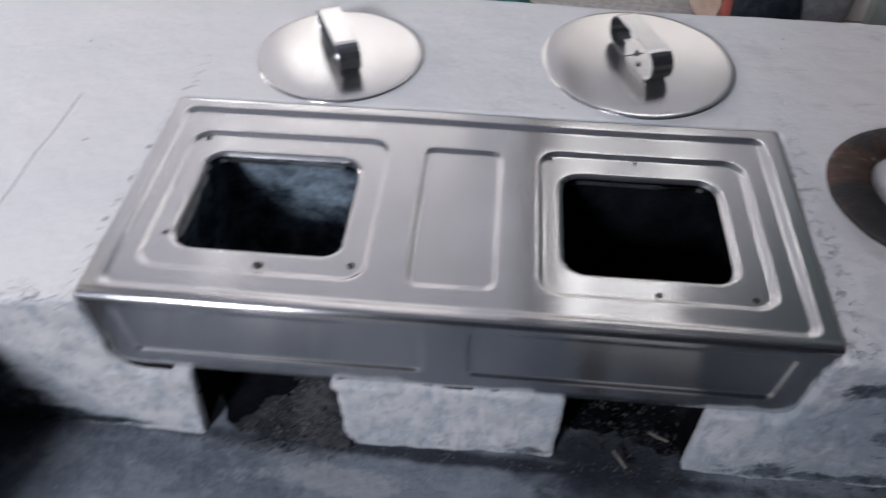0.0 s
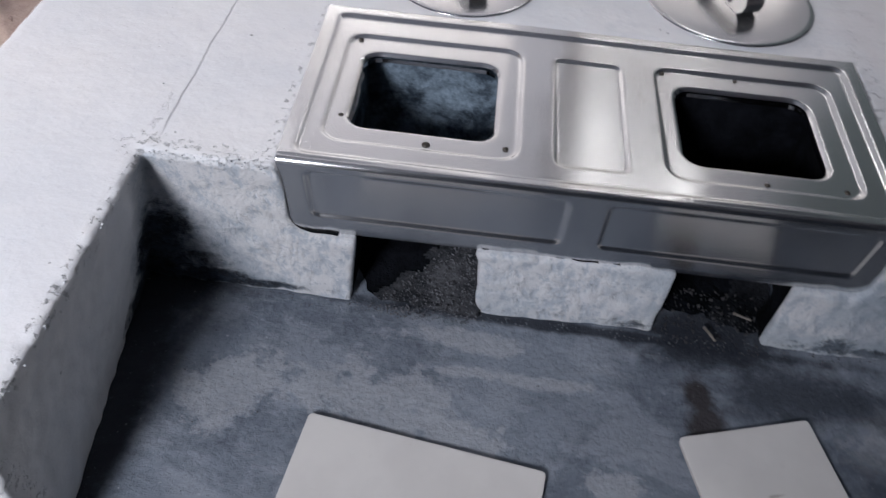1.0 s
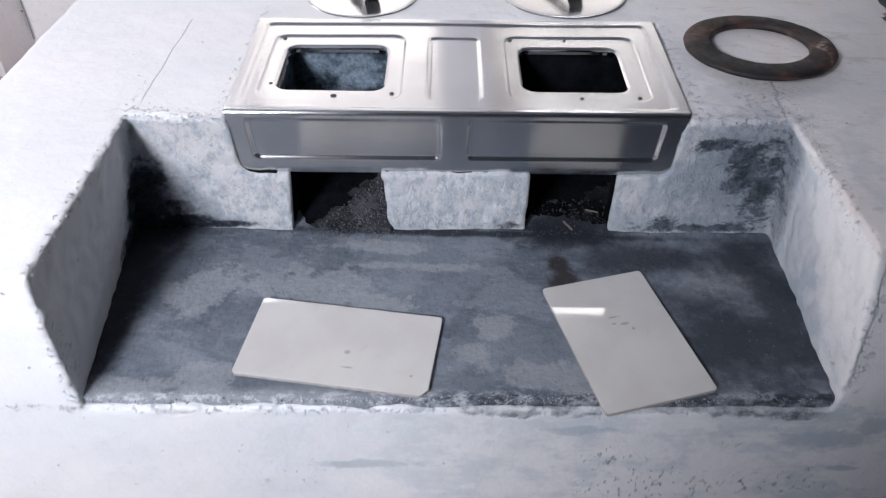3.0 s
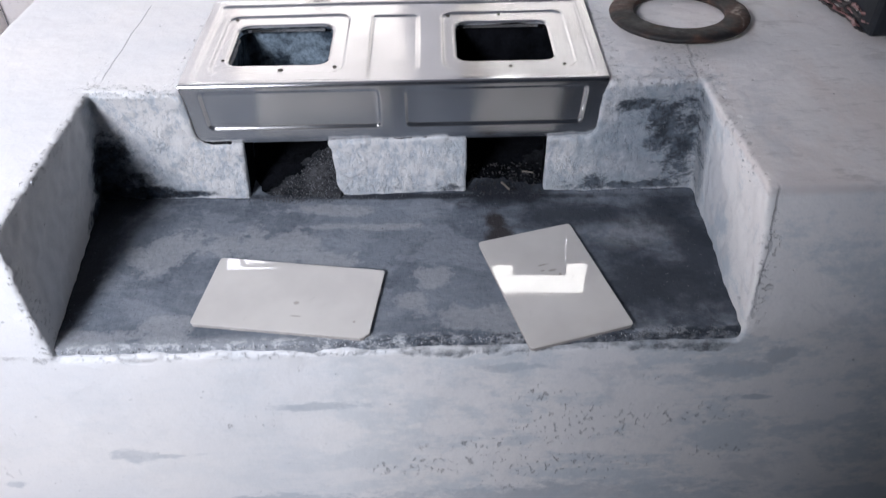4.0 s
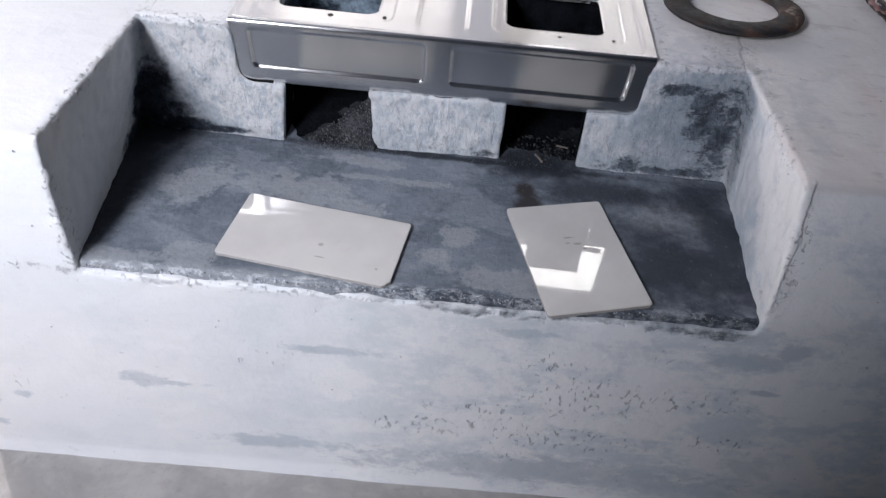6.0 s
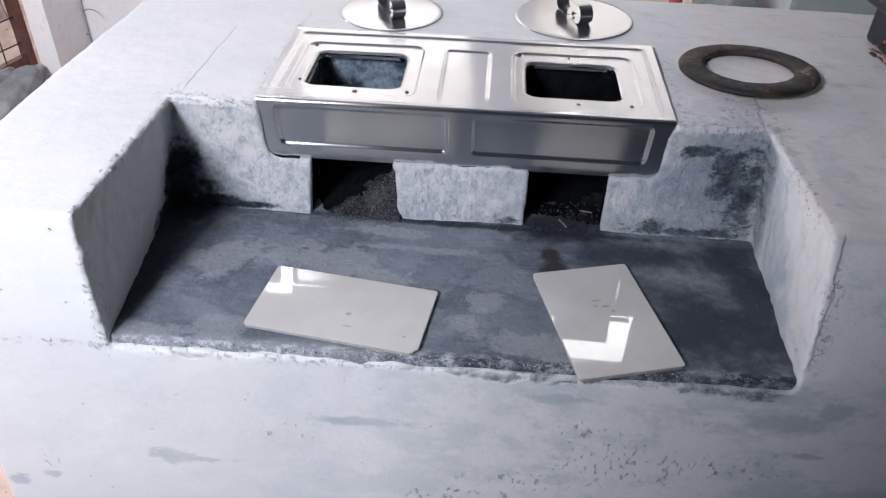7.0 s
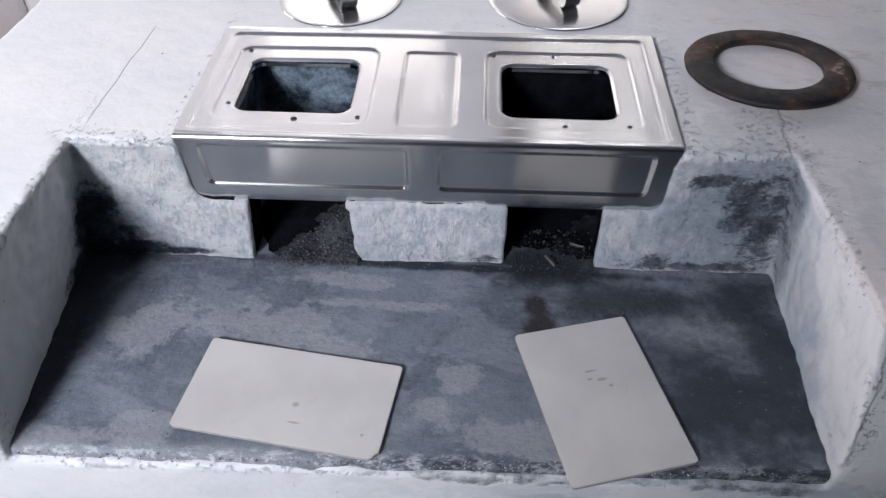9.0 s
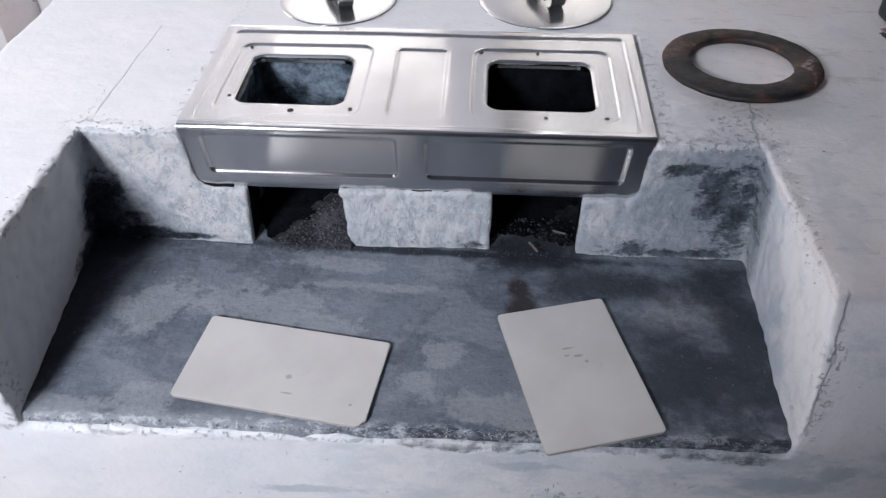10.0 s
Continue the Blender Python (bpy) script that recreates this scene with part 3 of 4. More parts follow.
def net(F, axes):
    """A closed skin of F = 0 (inside: F < 0), one vertex in each cell that the skin passes."""
    shape = tuple(s - 1 for s in F.shape)
    acc, cnt = np.zeros((*shape, 3), np.float32), np.zeros(shape, np.int16)
    grid = [np.asarray(a, np.float32) for a in axes]
    inside = F < 0
    quads = []
    for ax in range(3):
        a0 = [slice(None)] * 3
        a1 = [slice(None)] * 3
        a0[ax], a1[ax] = slice(0, -1), slice(1, None)
        f0, f1 = F[tuple(a0)], F[tuple(a1)]
        cross = inside[tuple(a0)] != inside[tuple(a1)]
        idx = np.argwhere(cross)
        v0, v1 = f0[cross], f1[cross]
        t = v0 / (v0 - v1)
        p = np.stack([grid[k][idx[:, k]] for k in range(3)], 1)
        p[:, ax] += t * (grid[ax][1] - grid[ax][0])
        u, w = (ax + 1) % 3, (ax + 2) % 3
        corners = []
        ok = np.ones(len(idx), bool)
        for du, dw in ((0, 0), (-1, 0), (-1, -1), (0, -1)):
            c = idx.copy()
            c[:, u] += du
            c[:, w] += dw
            good = np.all((c >= 0) & (c < np.array(shape)), 1)
            ok &= good
            g = c[good]
            np.add.at(acc, (g[:, 0], g[:, 1], g[:, 2]), p[good])
            np.add.at(cnt, (g[:, 0], g[:, 1], g[:, 2]), 1)
            corners.append(c)
        q = np.stack(corners, 1)[ok]
        q[v0[ok] > 0] = q[v0[ok] > 0][:, ::-1]
        quads.append(q)
    used = cnt > 0
    ids = np.full(shape, -1, np.int64)
    ids[used] = np.arange(used.sum())
    verts = acc[used] / cnt[used][:, None]
    q = np.concatenate(quads)
    return verts, ids[q[..., 0], q[..., 1], q[..., 2]]


def net_object(name, F, axes, materials, parent=None):
    verts, faces = net(F, axes)
    me = bpy.data.meshes.new(name)
    me.vertices.add(len(verts))
    me.vertices.foreach_set("co", verts.astype(np.float32).ravel())
    me.loops.add(len(faces) * 4)
    me.loops.foreach_set("vertex_index", faces.astype(np.int32).ravel())
    me.polygons.add(len(faces))
    me.polygons.foreach_set("loop_start", np.arange(0, len(faces) * 4, 4, dtype=np.int32))
    me.polygons.foreach_set("use_smooth", np.ones(len(faces), bool))
    for mt in materials:
        me.materials.append(mt)
    me.update(calc_edges=True)
    me.validate()
    ob = new(name, me)
    if parent is not None:
        ob.parent = parent
    return ob, verts, faces


# ---- ground ----
def ground():
    bm = bmesh.new()
    bmesh.ops.create_grid(bm, x_segments=90, y_segments=90, size=1.0)
    for v in bm.verts:
        x, y = v.co.x, v.co.y
        v.co.x, v.co.y = math.copysign(abs(x) ** 2.6 * 120, x), math.copysign(abs(y) ** 2.6 * 120, y)
        v.co.z = -0.012 + 0.012 * noise.noise(Vector((v.co.x * 2, v.co.y * 2, 0))) - 0.004
    return tagged(part("ground", bm, EARTH, None, "", True), "bare pinkish earth yard", "ground", kind="structure")


def apron():
    bm = box_bm((-0.80, -1.86, -0.03), (3.0, -0.40, 0.006), 0.006, 2)
    bmesh.ops.subdivide_edges(bm, edges=[e for e in bm.edges if e.calc_length() > 0.5], cuts=40, use_grid_fill=True)
    for v in bm.verts:
        v.co += Vector((noise.noise(v.co * 9) * 0.03, noise.noise(v.co * 8 + Vector((4, 0, 0))) * 0.02, noise.noise(v.co * 5) * 0.003))
    return tagged(part("pavement", bm, APRON, None, "", True), "worn cement floor in front of the cooking platform", "floor", kind="structure")


ground()
apron()

# ---- cooking platform ----
H = 0.0062
TOP = 0.886
FRONT0, FRONT_SLOPE = -0.437, 0.042
STOVE_W, STOVE_D, STOVE_A = 0.840, 0.372, 0.138


def floor_z(y):
    return 0.6215 + 0.065 * min(0.16, max(0, -y))


def slab(p, lo, hi):
    return np.maximum(lo - p, p - hi)


def cooking_platform():
    axes = [np.arange(-0.90, 1.76, H), np.arange(-0.53, 0.77, H), np.arange(-0.04, 0.93, H)]
    X, Y, Z = (a.reshape([-1 if i == k else 1 for i in range(3)]).astype(np.float32) for k, a in enumerate(axes))
    big, mid, small, tiny = field(axes, 0.16), field(axes, 0.05), field(axes, 0.018), field(axes, 0.0105)
    up = np.clip((Z - 0.64) / 0.246, 0, 1)
    lean = np.where(X < 0.1, 0.022, 0.085)
    front = FRONT0 + FRONT_SLOPE * X + lean * up**1.3 - 0.008 * np.clip(0.05 - Z, 0, 0.05) / 0.05
    left = -0.748 - 0.055 * np.clip(1 - Z / TOP, 0, 1) - 0.02 * np.clip(0.045 - Z, 0, 0.045) / 0.045
    F = smax(front - Y + 0 * Z, left - X + 0 * Y, 0.03)
    F = smax(F, np.broadcast_to(Z - TOP, F.shape), 0.008)
    F = np.maximum(F, np.maximum(X - 1.70, np.maximum(Y - 0.72, -0.03 - Z)))
    # recess before the stove
    back = 0.0 + 0.032 * X + 0.004 * np.sin(9 * X)
    flare = np.clip((Z - 0.62) / 0.27, 0, 1)
    x_left = flare * -0.465 + (1 - flare) * (-0.518 - 0.136 * Y)
    x_right = flare * (0.727 - 0.09 * Y) + (1 - flare) * (0.762 + 0.035 * Y)
    R = slab(X, x_left, x_right)
    R = smax(R, Y - back + 0 * Z, 0.006)
    sill = 0.617 - 0.010 * np.clip((X + 0.1) / 0.6, 0, 1)
    R = smax(R, sill - Z - 0.04 * np.clip(Y + 0.40, 0, 1) + 0 * Y, 0.004)
    F = smax(F, -R, 0.006)
    # fire openings and pot wells
    for x0, x1, tilt, w0, w1 in ((-0.198, -0.005, 0.012, -0.225, 0.0), (0.270, 0.434, 0.0, 0.245, 0.468)):
        k = np.clip((Z - 0.62) / 0.14, 0, 1)
        O = np.maximum(slab(X, x0 + tilt * k, x1 - tilt * k), np.maximum(slab(Y, -0.2, 0.22), slab(Z, 0.60, 0.790)))
        W = np.maximum(slab(X, w0, w1), np.maximum(slab(Y, 0.072, 0.300), slab(Z, 0.60, 0.95)))
        W = W + 0.010 * mid + 0.005 * small
        F = np.maximum(F, -np.minimum(O, W))
    # seat of the steel stove
    tilt_y = 0.028 * (X + 0.292)
    S = np.maximum(slab(X, -0.292, 0.546), np.maximum(Y - 0.376 - tilt_y, 0.8735 - Z))
    low = 0.8935 - STOVE_A
    turn = 0.026 - np.clip(Z - low, 0, 0.026)
    nip = 0.010 * np.clip((0.8935 - Z) / STOVE_A, 0, 1) + 0.026 - np.sqrt(0.026**2 - turn**2) + 0.004
    A = np.maximum(slab(X, -0.292 + nip, 0.546 - nip), np.maximum(Y - 0.012 - tilt_y, low + 0.003 - Z))
    F = np.maximum(F, -np.minimum(S, A))
    edge = np.exp(-((R / 0.015) ** 2))
    F = F + 0.0030 * big + 0.0006 * mid + 0.0007 * small + edge * (0.0016 * small + 0.0022 * tiny + 0.0008 * mid)
    root = thing("cooking_platform", pose(0, 0, 0), "whitewashed masonry cooking platform with a sooty open hearth recess", "platform")
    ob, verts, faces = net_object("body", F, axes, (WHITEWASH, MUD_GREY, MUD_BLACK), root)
    c = verts[faces].mean(1)
    idx = np.zeros(len(faces), np.int32)
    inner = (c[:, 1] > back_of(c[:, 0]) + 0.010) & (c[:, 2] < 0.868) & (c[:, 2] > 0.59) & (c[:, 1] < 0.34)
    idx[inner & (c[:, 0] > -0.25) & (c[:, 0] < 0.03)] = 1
    # openings and right well take the near-black that carries their shade
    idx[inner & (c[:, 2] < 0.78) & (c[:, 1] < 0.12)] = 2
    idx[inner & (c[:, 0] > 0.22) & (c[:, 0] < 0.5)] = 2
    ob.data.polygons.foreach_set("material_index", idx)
    # cement floor of the recess
    ax2 = [np.arange(-0.56, 0.80, 0.005), np.arange(-0.50, 0.34, 0.005), np.arange(0.585, 0.66, 0.005)]
    X, Y, Z = (a.reshape([-1 if i == k else 1 for i in range(3)]).astype(np.float32) for k, a in enumerate(ax2))
    b2, m2, s2 = field(ax2, 0.12), field(ax2, 0.035), field(ax2, 0.012)
    top = 0.6215 - 0.065 * np.clip(Y, -0.16, 0)
    G = Z - top + 0 * X
    lip = FRONT0 + FRONT_SLOPE * X + 0.007 + 0.0015 * b2[:, :1, :1] + 0.0015 * m2[:, :1, :1]
    G = smax(G, lip - Y + 0 * Z, 0.008)
    G = np.maximum(G, np.maximum(slab(X, -0.525 - 0.136 * np.clip(Y, -0.47, 0.1), 0.775 + 0.05 * np.clip(Y, -0.5, 0)), np.maximum(0.595 - Z, Y - 0.31)))
    rag = np.exp(-(((Y - lip) / 0.018) ** 2))
    G = G + 0.0016 * b2 + 0.0008 * m2 + 0.0005 * s2 + rag * 0.0016 * s2
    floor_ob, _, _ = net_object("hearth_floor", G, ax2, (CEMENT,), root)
    tagged(floor_ob, "grey cement hearth floor with soot, painted shade and a chipped front edge")
    return root


def back_of(x):
    return 0.032 * x


platform = cooking_platform()


# ---- steel stove set into the platform ----
def rrect(u, v, u0, u1, v0, v1, r):
    """Signed distance to a rounded rectangle, below zero inside."""
    qx = np.abs(u - (u0 + u1) / 2) - (u1 - u0) / 2 + r
    qy = np.abs(v - (v0 + v1) / 2) - (v1 - v0) / 2 + r
    return np.minimum(np.maximum(qx, qy), 0) + np.hypot(np.maximum(qx, 0), np.maximum(qy, 0)) - r


def ramp(d, w):
    t = np.clip(0.5 - d / w, 0, 1)
    return t * t * (3 - 2 * t)


WELLS = ((0.076, 0.281), (0.547, 0.746))
WELL_V = (0.094, 0.265)


def steel_stove():
    root = thing("steel_stove", pose(-0.293, -0.004, 0, 0, 0, 1.6), "two-hole brushed stainless steel stove set into the platform", "stove")
    zt, bend, step = 0.8935, 0.007, 0.0028
    arc = bend * math.pi / 2
    s_end = STOVE_D - bend + arc + STOVE_A - bend
    nu, ns = int(STOVE_W / step) + 1, int(s_end / step) + 1
    U, S = np.meshgrid(np.linspace(0, STOVE_W, nu), np.linspace(0, s_end, ns), indexing="ij")
    V = STOVE_D - S
    down = S - (STOVE_D - bend + arc) + bend

    def distance(u, s):
        v = STOVE_D - s
        dn = s - (STOVE_D - bend + arc) + bend
        d = np.full_like(u, 9.0)
        for a, b in WELLS:
            d = np.minimum(d, np.where(v > 0.03, rrect(u, v, a, b, *WELL_V, 0.026), 9.0))
        corner = -rrect(u, np.maximum(dn, 0.06), 0.004, STOVE_W - 0.004, -0.2, STOVE_A, 0.026)
        return np.where(dn > 0.03, np.minimum(d, corner), d)

    for _ in range(2):
        d = distance(U, S)
        e = 1e-4
        gu, gs = (distance(U + e, S) - d) / e, (distance(U, S + e) - d) / e
        near = (np.abs(d) < step * 0.75)
        U, S = np.where(near, U - d * gu, U), np.where(near, S - d * gs, S)
    V = STOVE_D - S
    down = S - (STOVE_D - bend + arc) + bend
    h = np.zeros_like(U)
    on_top = V > 0.012
    h -= 0.0042 * ramp(rrect(U, V, 0.022, STOVE_W - 0.022, 0.020, STOVE_D - 0.020, 0.014), 0.011) * on_top
    for a, b in ((0.047, 0.315), (0.519, 0.785)):
        h -= 0.0040 * ramp(rrect(U, V, a, b, 0.056, 0.306, 0.026), 0.0055) * on_top
    h -= 0.0034 * ramp(rrect(U, V, 0.366, 0.466, 0.056, 0.296, 0.012), 0.0055) * on_top
    for a, b in WELLS:
        h -= 0.0050 * ramp(rrect(U, V, a, b, *WELL_V, 0.026) - 0.002, 0.008) * on_top
    low = down > 0.004
    for a, b in ((0.036, 0.388), (0.442, 0.800)):
        h -= 0.0033 * ramp(rrect(U, down, a, b, 0.018, 0.102, 0.010), 0.007) * low
    h -= 0.003 * np.clip((down - 0.120) / 0.018, 0, 1) ** 2 * low
    h += 0.0009 * np.sin(U * 11 + 1) * np.cos(V * 9) * on_top
    a = np.clip((S - (STOVE_D - bend)) / bend, 0, math.pi / 2)
    yn, zn = -np.sin(a), np.cos(a)
    y0 = np.where(S < STOVE_D - bend, STOVE_D - S, bend - bend * np.sin(a))
    z0 = np.where(S < STOVE_D - bend, 0.0, -bend + bend * np.cos(a)) - np.clip(down - bend, 0, None)
    inset = 0.010 * np.clip(down / STOVE_A, 0, 1) * (1 - 2 * U / STOVE_W)
    P = np.stack([U + inset, y0 + yn * h + 0.004 * np.clip(down / STOVE_A, 0, 1), zt + z0 + zn * h], -1)
    ids = np.arange(nu * ns).reshape(nu, ns)
    q = np.stack([ids[:-1, :-1], ids[:-1, 1:], ids[1:, 1:], ids[1:, :-1]], -1).reshape(-1, 4)
    d = distance(U, S).ravel()
    q = q[d[q].mean(1) > 0.0]
    verts = P.reshape(-1, 3)
    keep = np.unique(q)
    remap = np.full(len(verts), -1)
    remap[keep] = np.arange(len(keep))
    obj("sheet", verts[keep], remap[q], STEEL, root, True)
    # side skirts, buried edge of the pressed sheet
    for x0, x1 in ((0.0, 0.0015), (STOVE_W - 0.0015, STOVE_W)):
        part("side_skirt", box_bm((x0, 0.006, zt - 0.030), (x1, STOVE_D, zt - 0.0005)), STEEL, root)
    part("back_skirt", box_bm((0.0, STOVE_D - 0.001, zt - 0.025), (STOVE_W, STOVE_D + 0.0005, zt - 0.0005)), STEEL, root)
    # turned-down rims of the two holes
    for a0, b0 in WELLS:
        loop, r = [], 0.026
        for cx, cy, st in ((b0 - r, WELL_V[1] - r, 0), (a0 + r, WELL_V[1] - r, 90), (a0 + r, WELL_V[0] + r, 180), (b0 - r, WELL_V[0] + r, 270)):
            loop += [(cx + r * math.cos(radians(st + 90 * k / 8)), cy + r * math.sin(radians(st + 90 * k / 8))) for k in range(9)]
        n = len(loop)
        vs = [(x, y, zt - 0.0170 + dz) for dz in (0.0008, -0.006) for x, y in loop]
        fs = [(i, (i + 1) % n, n + (i + 1) % n, n + i) for i in range(n)]
        obj("hole_rim", vs, fs, STEEL, root)
    # screws, one of them proud, and small empty screw holes
    def screw(x, y, r, z, name="screw"):
        v, f = lathe([(0.0001, 0.0022), (r * 0.6, 0.0020), (r, 0.0008), (r, -0.002)], 16)
        o = obj(name, v, f, SCREW, root)
        o.location = (x, y, z)
    zf = zt - 0.0083
    for x, y, r in ((0.190, 0.069, 0.0058), (0.298, 0.079, 0.0042), (0.653, 0.066, 0.0045), (0.762, 0.070, 0.0040), (0.532, 0.296, 0.0042),
                    (0.064, 0.296, 0.0042), (0.645, 0.298, 0.0032), (0.066, 0.112, 0.004)):
        screw(x, y, r, zf)
    return root


steel_stove()


# ---- loose things on the platform ----
def pot_lid(x, y, radius, turn, lean):
    root = thing("pot_cover", pose(x, y, TOP + 0.0045, 0, 0, turn), "flat round stainless steel pot cover with a strap handle", "pot cover", "pot lids behind the stove")
    r = radius
    v, f = lathe([(0.0001, 0.0052), (r * 0.5, 0.0046), (r * 0.93, 0.0028), (r - 0.002, 0.0022), (r, 0.0012), (r, 0.0), (r - 0.003, -0.001), (0.0001, 0.0018)], 96)
    obj("disc", v, f, STEEL_LID, root, True)
    # strap bent into a flat loop, its two ends tucked under on to the disc
    half, rise, width = 0.070, 0.044, 0.034
    rr = rise / 2
    path = [(-0.012, 0.006)] + [(-half + rr - rr * math.sin(t), rr + 0.006 - rr * math.cos(t)) for t in np.linspace(0, math.pi, 12)]
    path += [(y2, rise + 0.006) for y2 in np.linspace(-half + rr + 0.01, half - rr - 0.01, 6)]
    path += [(half - rr + rr * math.sin(t), rise + 0.006 - rr + rr * math.cos(t)) for t in np.linspace(0, math.pi, 12)] + [(0.012, 0.006)]
    verts, faces, th = [], [], 0.0016
    n = len(path)
    for i, (py, pz) in enumerate(path):
        ay, az = path[min(i + 1, n - 1)][0] - path[max(i - 1, 0)][0], path[min(i + 1, n - 1)][1] - path[max(i - 1, 0)][1]
        ln = math.hypot(ay, az)
        ny, nz = -az / ln * th, ay / ln * th
        verts += [(-width / 2, py, pz), (width / 2, py, pz), (width / 2, py + ny, pz + nz), (-width / 2, py + ny, pz + nz)]
    for i in range(n - 1):
        for k in range(4):
            faces.append((4 * i + k, 4 * i + (k + 1) % 4, 4 * i + 4 + (k + 1) % 4, 4 * i + 4 + k))
    faces += [(3, 2, 1, 0), (4 * n - 4, 4 * n - 3, 4 * n - 2, 4 * n - 1)]
    strap = obj("handle", verts, faces, STEEL_HANDLE, root, False, "bright bent strap handle")
    bv = strap.modifiers.new("edge", "BEVEL")
    bv.width, bv.segments, bv.limit_method = 0.0006, 2, "ANGLE"
    strap.matrix_basis = pose(0, 0, 0, 0, 0, lean)
    for dy in (-0.016, 0.016):
        v, f = lathe([(0.0001, 0.0022), (0.003, 0.0018), (0.0042, 0.0)], 14)
        o = obj("rivet", v, f, STEEL_HANDLE, root)
        o.location = (0, dy, 0.0072)
    return root


pot_lid(-0.099, 0.512, 0.128, 0, 26)
pot_lid(0.358, 0.550, 0.147, 0, 23)


def pot_ring():
    root = thing("pot_ring", pose(0.732, 0.276, TOP + 0.0100, -3.1, -1.1, 0), "rusty dark iron pot ring lying flat on the platform", "ring")
    ro, ri, t = 0.149, 0.096, 0.014
    v, f = lathe([(ri, 0.003), (ri, t - 0.002), (ri + 0.003, t), (ro - 0.012, t - 0.001), (ro - 0.002, t - 0.004), (ro, t - 0.007), (ro - 0.002, 0.001), (ri + 0.003, 0.0)], 110, True)
    v = [(Vector(p) + Vector((0, 0, 0.0009 * noise.noise(Vector(p) * 40)))) * (1 + 0.004 * noise.noise(Vector(p) * 14)) for p in v]
    obj("ring", v, f, RUST, root)
    return root


pot_ring()


def loose_tile(corners, label, chip, glaze):
    """A ceramic tile lying on the hearth floor, by its four corners in plan, back left first and clockwise."""
    c = [Vector((x, y, 0)) for x, y in corners]
    mid = sum(c, Vector()) / 4
    ax = (c[1] - c[0]).normalized()
    turn = math.degrees(math.atan2(ax.y, ax.x))
    w, d = ((c[1] - c[0]).length + (c[2] - c[3]).length) / 2, ((c[3] - c[0]).length + (c[2] - c[1]).length) / 2
    th = 0.0085
    m = pose(mid.x, mid.y, floor_z(mid.y) + th / 2 + 0.0012, 0.15, 0.1, turn)
    root = thing("floor_tile", m, label, "tile", "loose tiles on the hearth floor")
    for name, z0, z1, mt, inset in (("glaze", th / 2 - 0.0016, th / 2, glaze, 0.0), ("biscuit", -th / 2, th / 2 - 0.0016, TILE_EDGE, 0.0008)):
        bm = bmesh.new()
        pts = []
        cut = {0: 0.006, 1: 0.006, 2: 0.006, 3: 0.006}
        if chip >= 0:
            cut[chip] = 0.013
        for k, (sx, sy) in enumerate(((-1, 1), (1, 1), (1, -1), (-1, -1))):
            X, Y, r = sx * (w / 2 - inset), sy * (d / 2 - inset), cut[k]
            a, b2 = (X - sx * r, Y), (X, Y - sy * r)
            seq = [a, (X - sx * r * 0.3, Y - sy * r * 0.3), b2]
            if k == chip:
                seq = [a, (X - sx * r * 0.55, Y - sy * r * 0.30), (X - sx * r * 0.42, Y - sy * r * 0.62), b2]
            pts += seq[::-1] if sx * sy < 0 else seq
        lo = [bm.verts.new((x, y, z0)) for x, y in pts]
        f = bm.faces.new(lo)
        ex = bmesh.ops.extrude_face_region(bm, geom=[f])
        for v in ex["geom"]:
            if isinstance(v, bmesh.types.BMVert):
                v.co.z = z1
        if name == "glaze":
            te = [e for e in bm.edges if all(abs(v.co.z - z1) < 1e-6 for v in e.verts)]
            bmesh.ops.bevel(bm, geom=te, offset=0.0009, segments=2, affect="EDGES")
        part(name, bm, mt, root, "unglazed tile edge" if name == "biscuit" else "")
    return root


loose_tile(((-0.210, -0.220), (0.112, -0.256), (0.093, -0.429), (-0.230, -0.392)), "cream glazed ceramic tile with a chipped corner lying on the cement", 2, TILE_A)
loose_tile(((0.289, -0.178), (0.474, -0.121), (0.562, -0.390), (0.377, -0.456)), "cream glazed ceramic tile lying askew on the cement floor", -1, TILE_B)


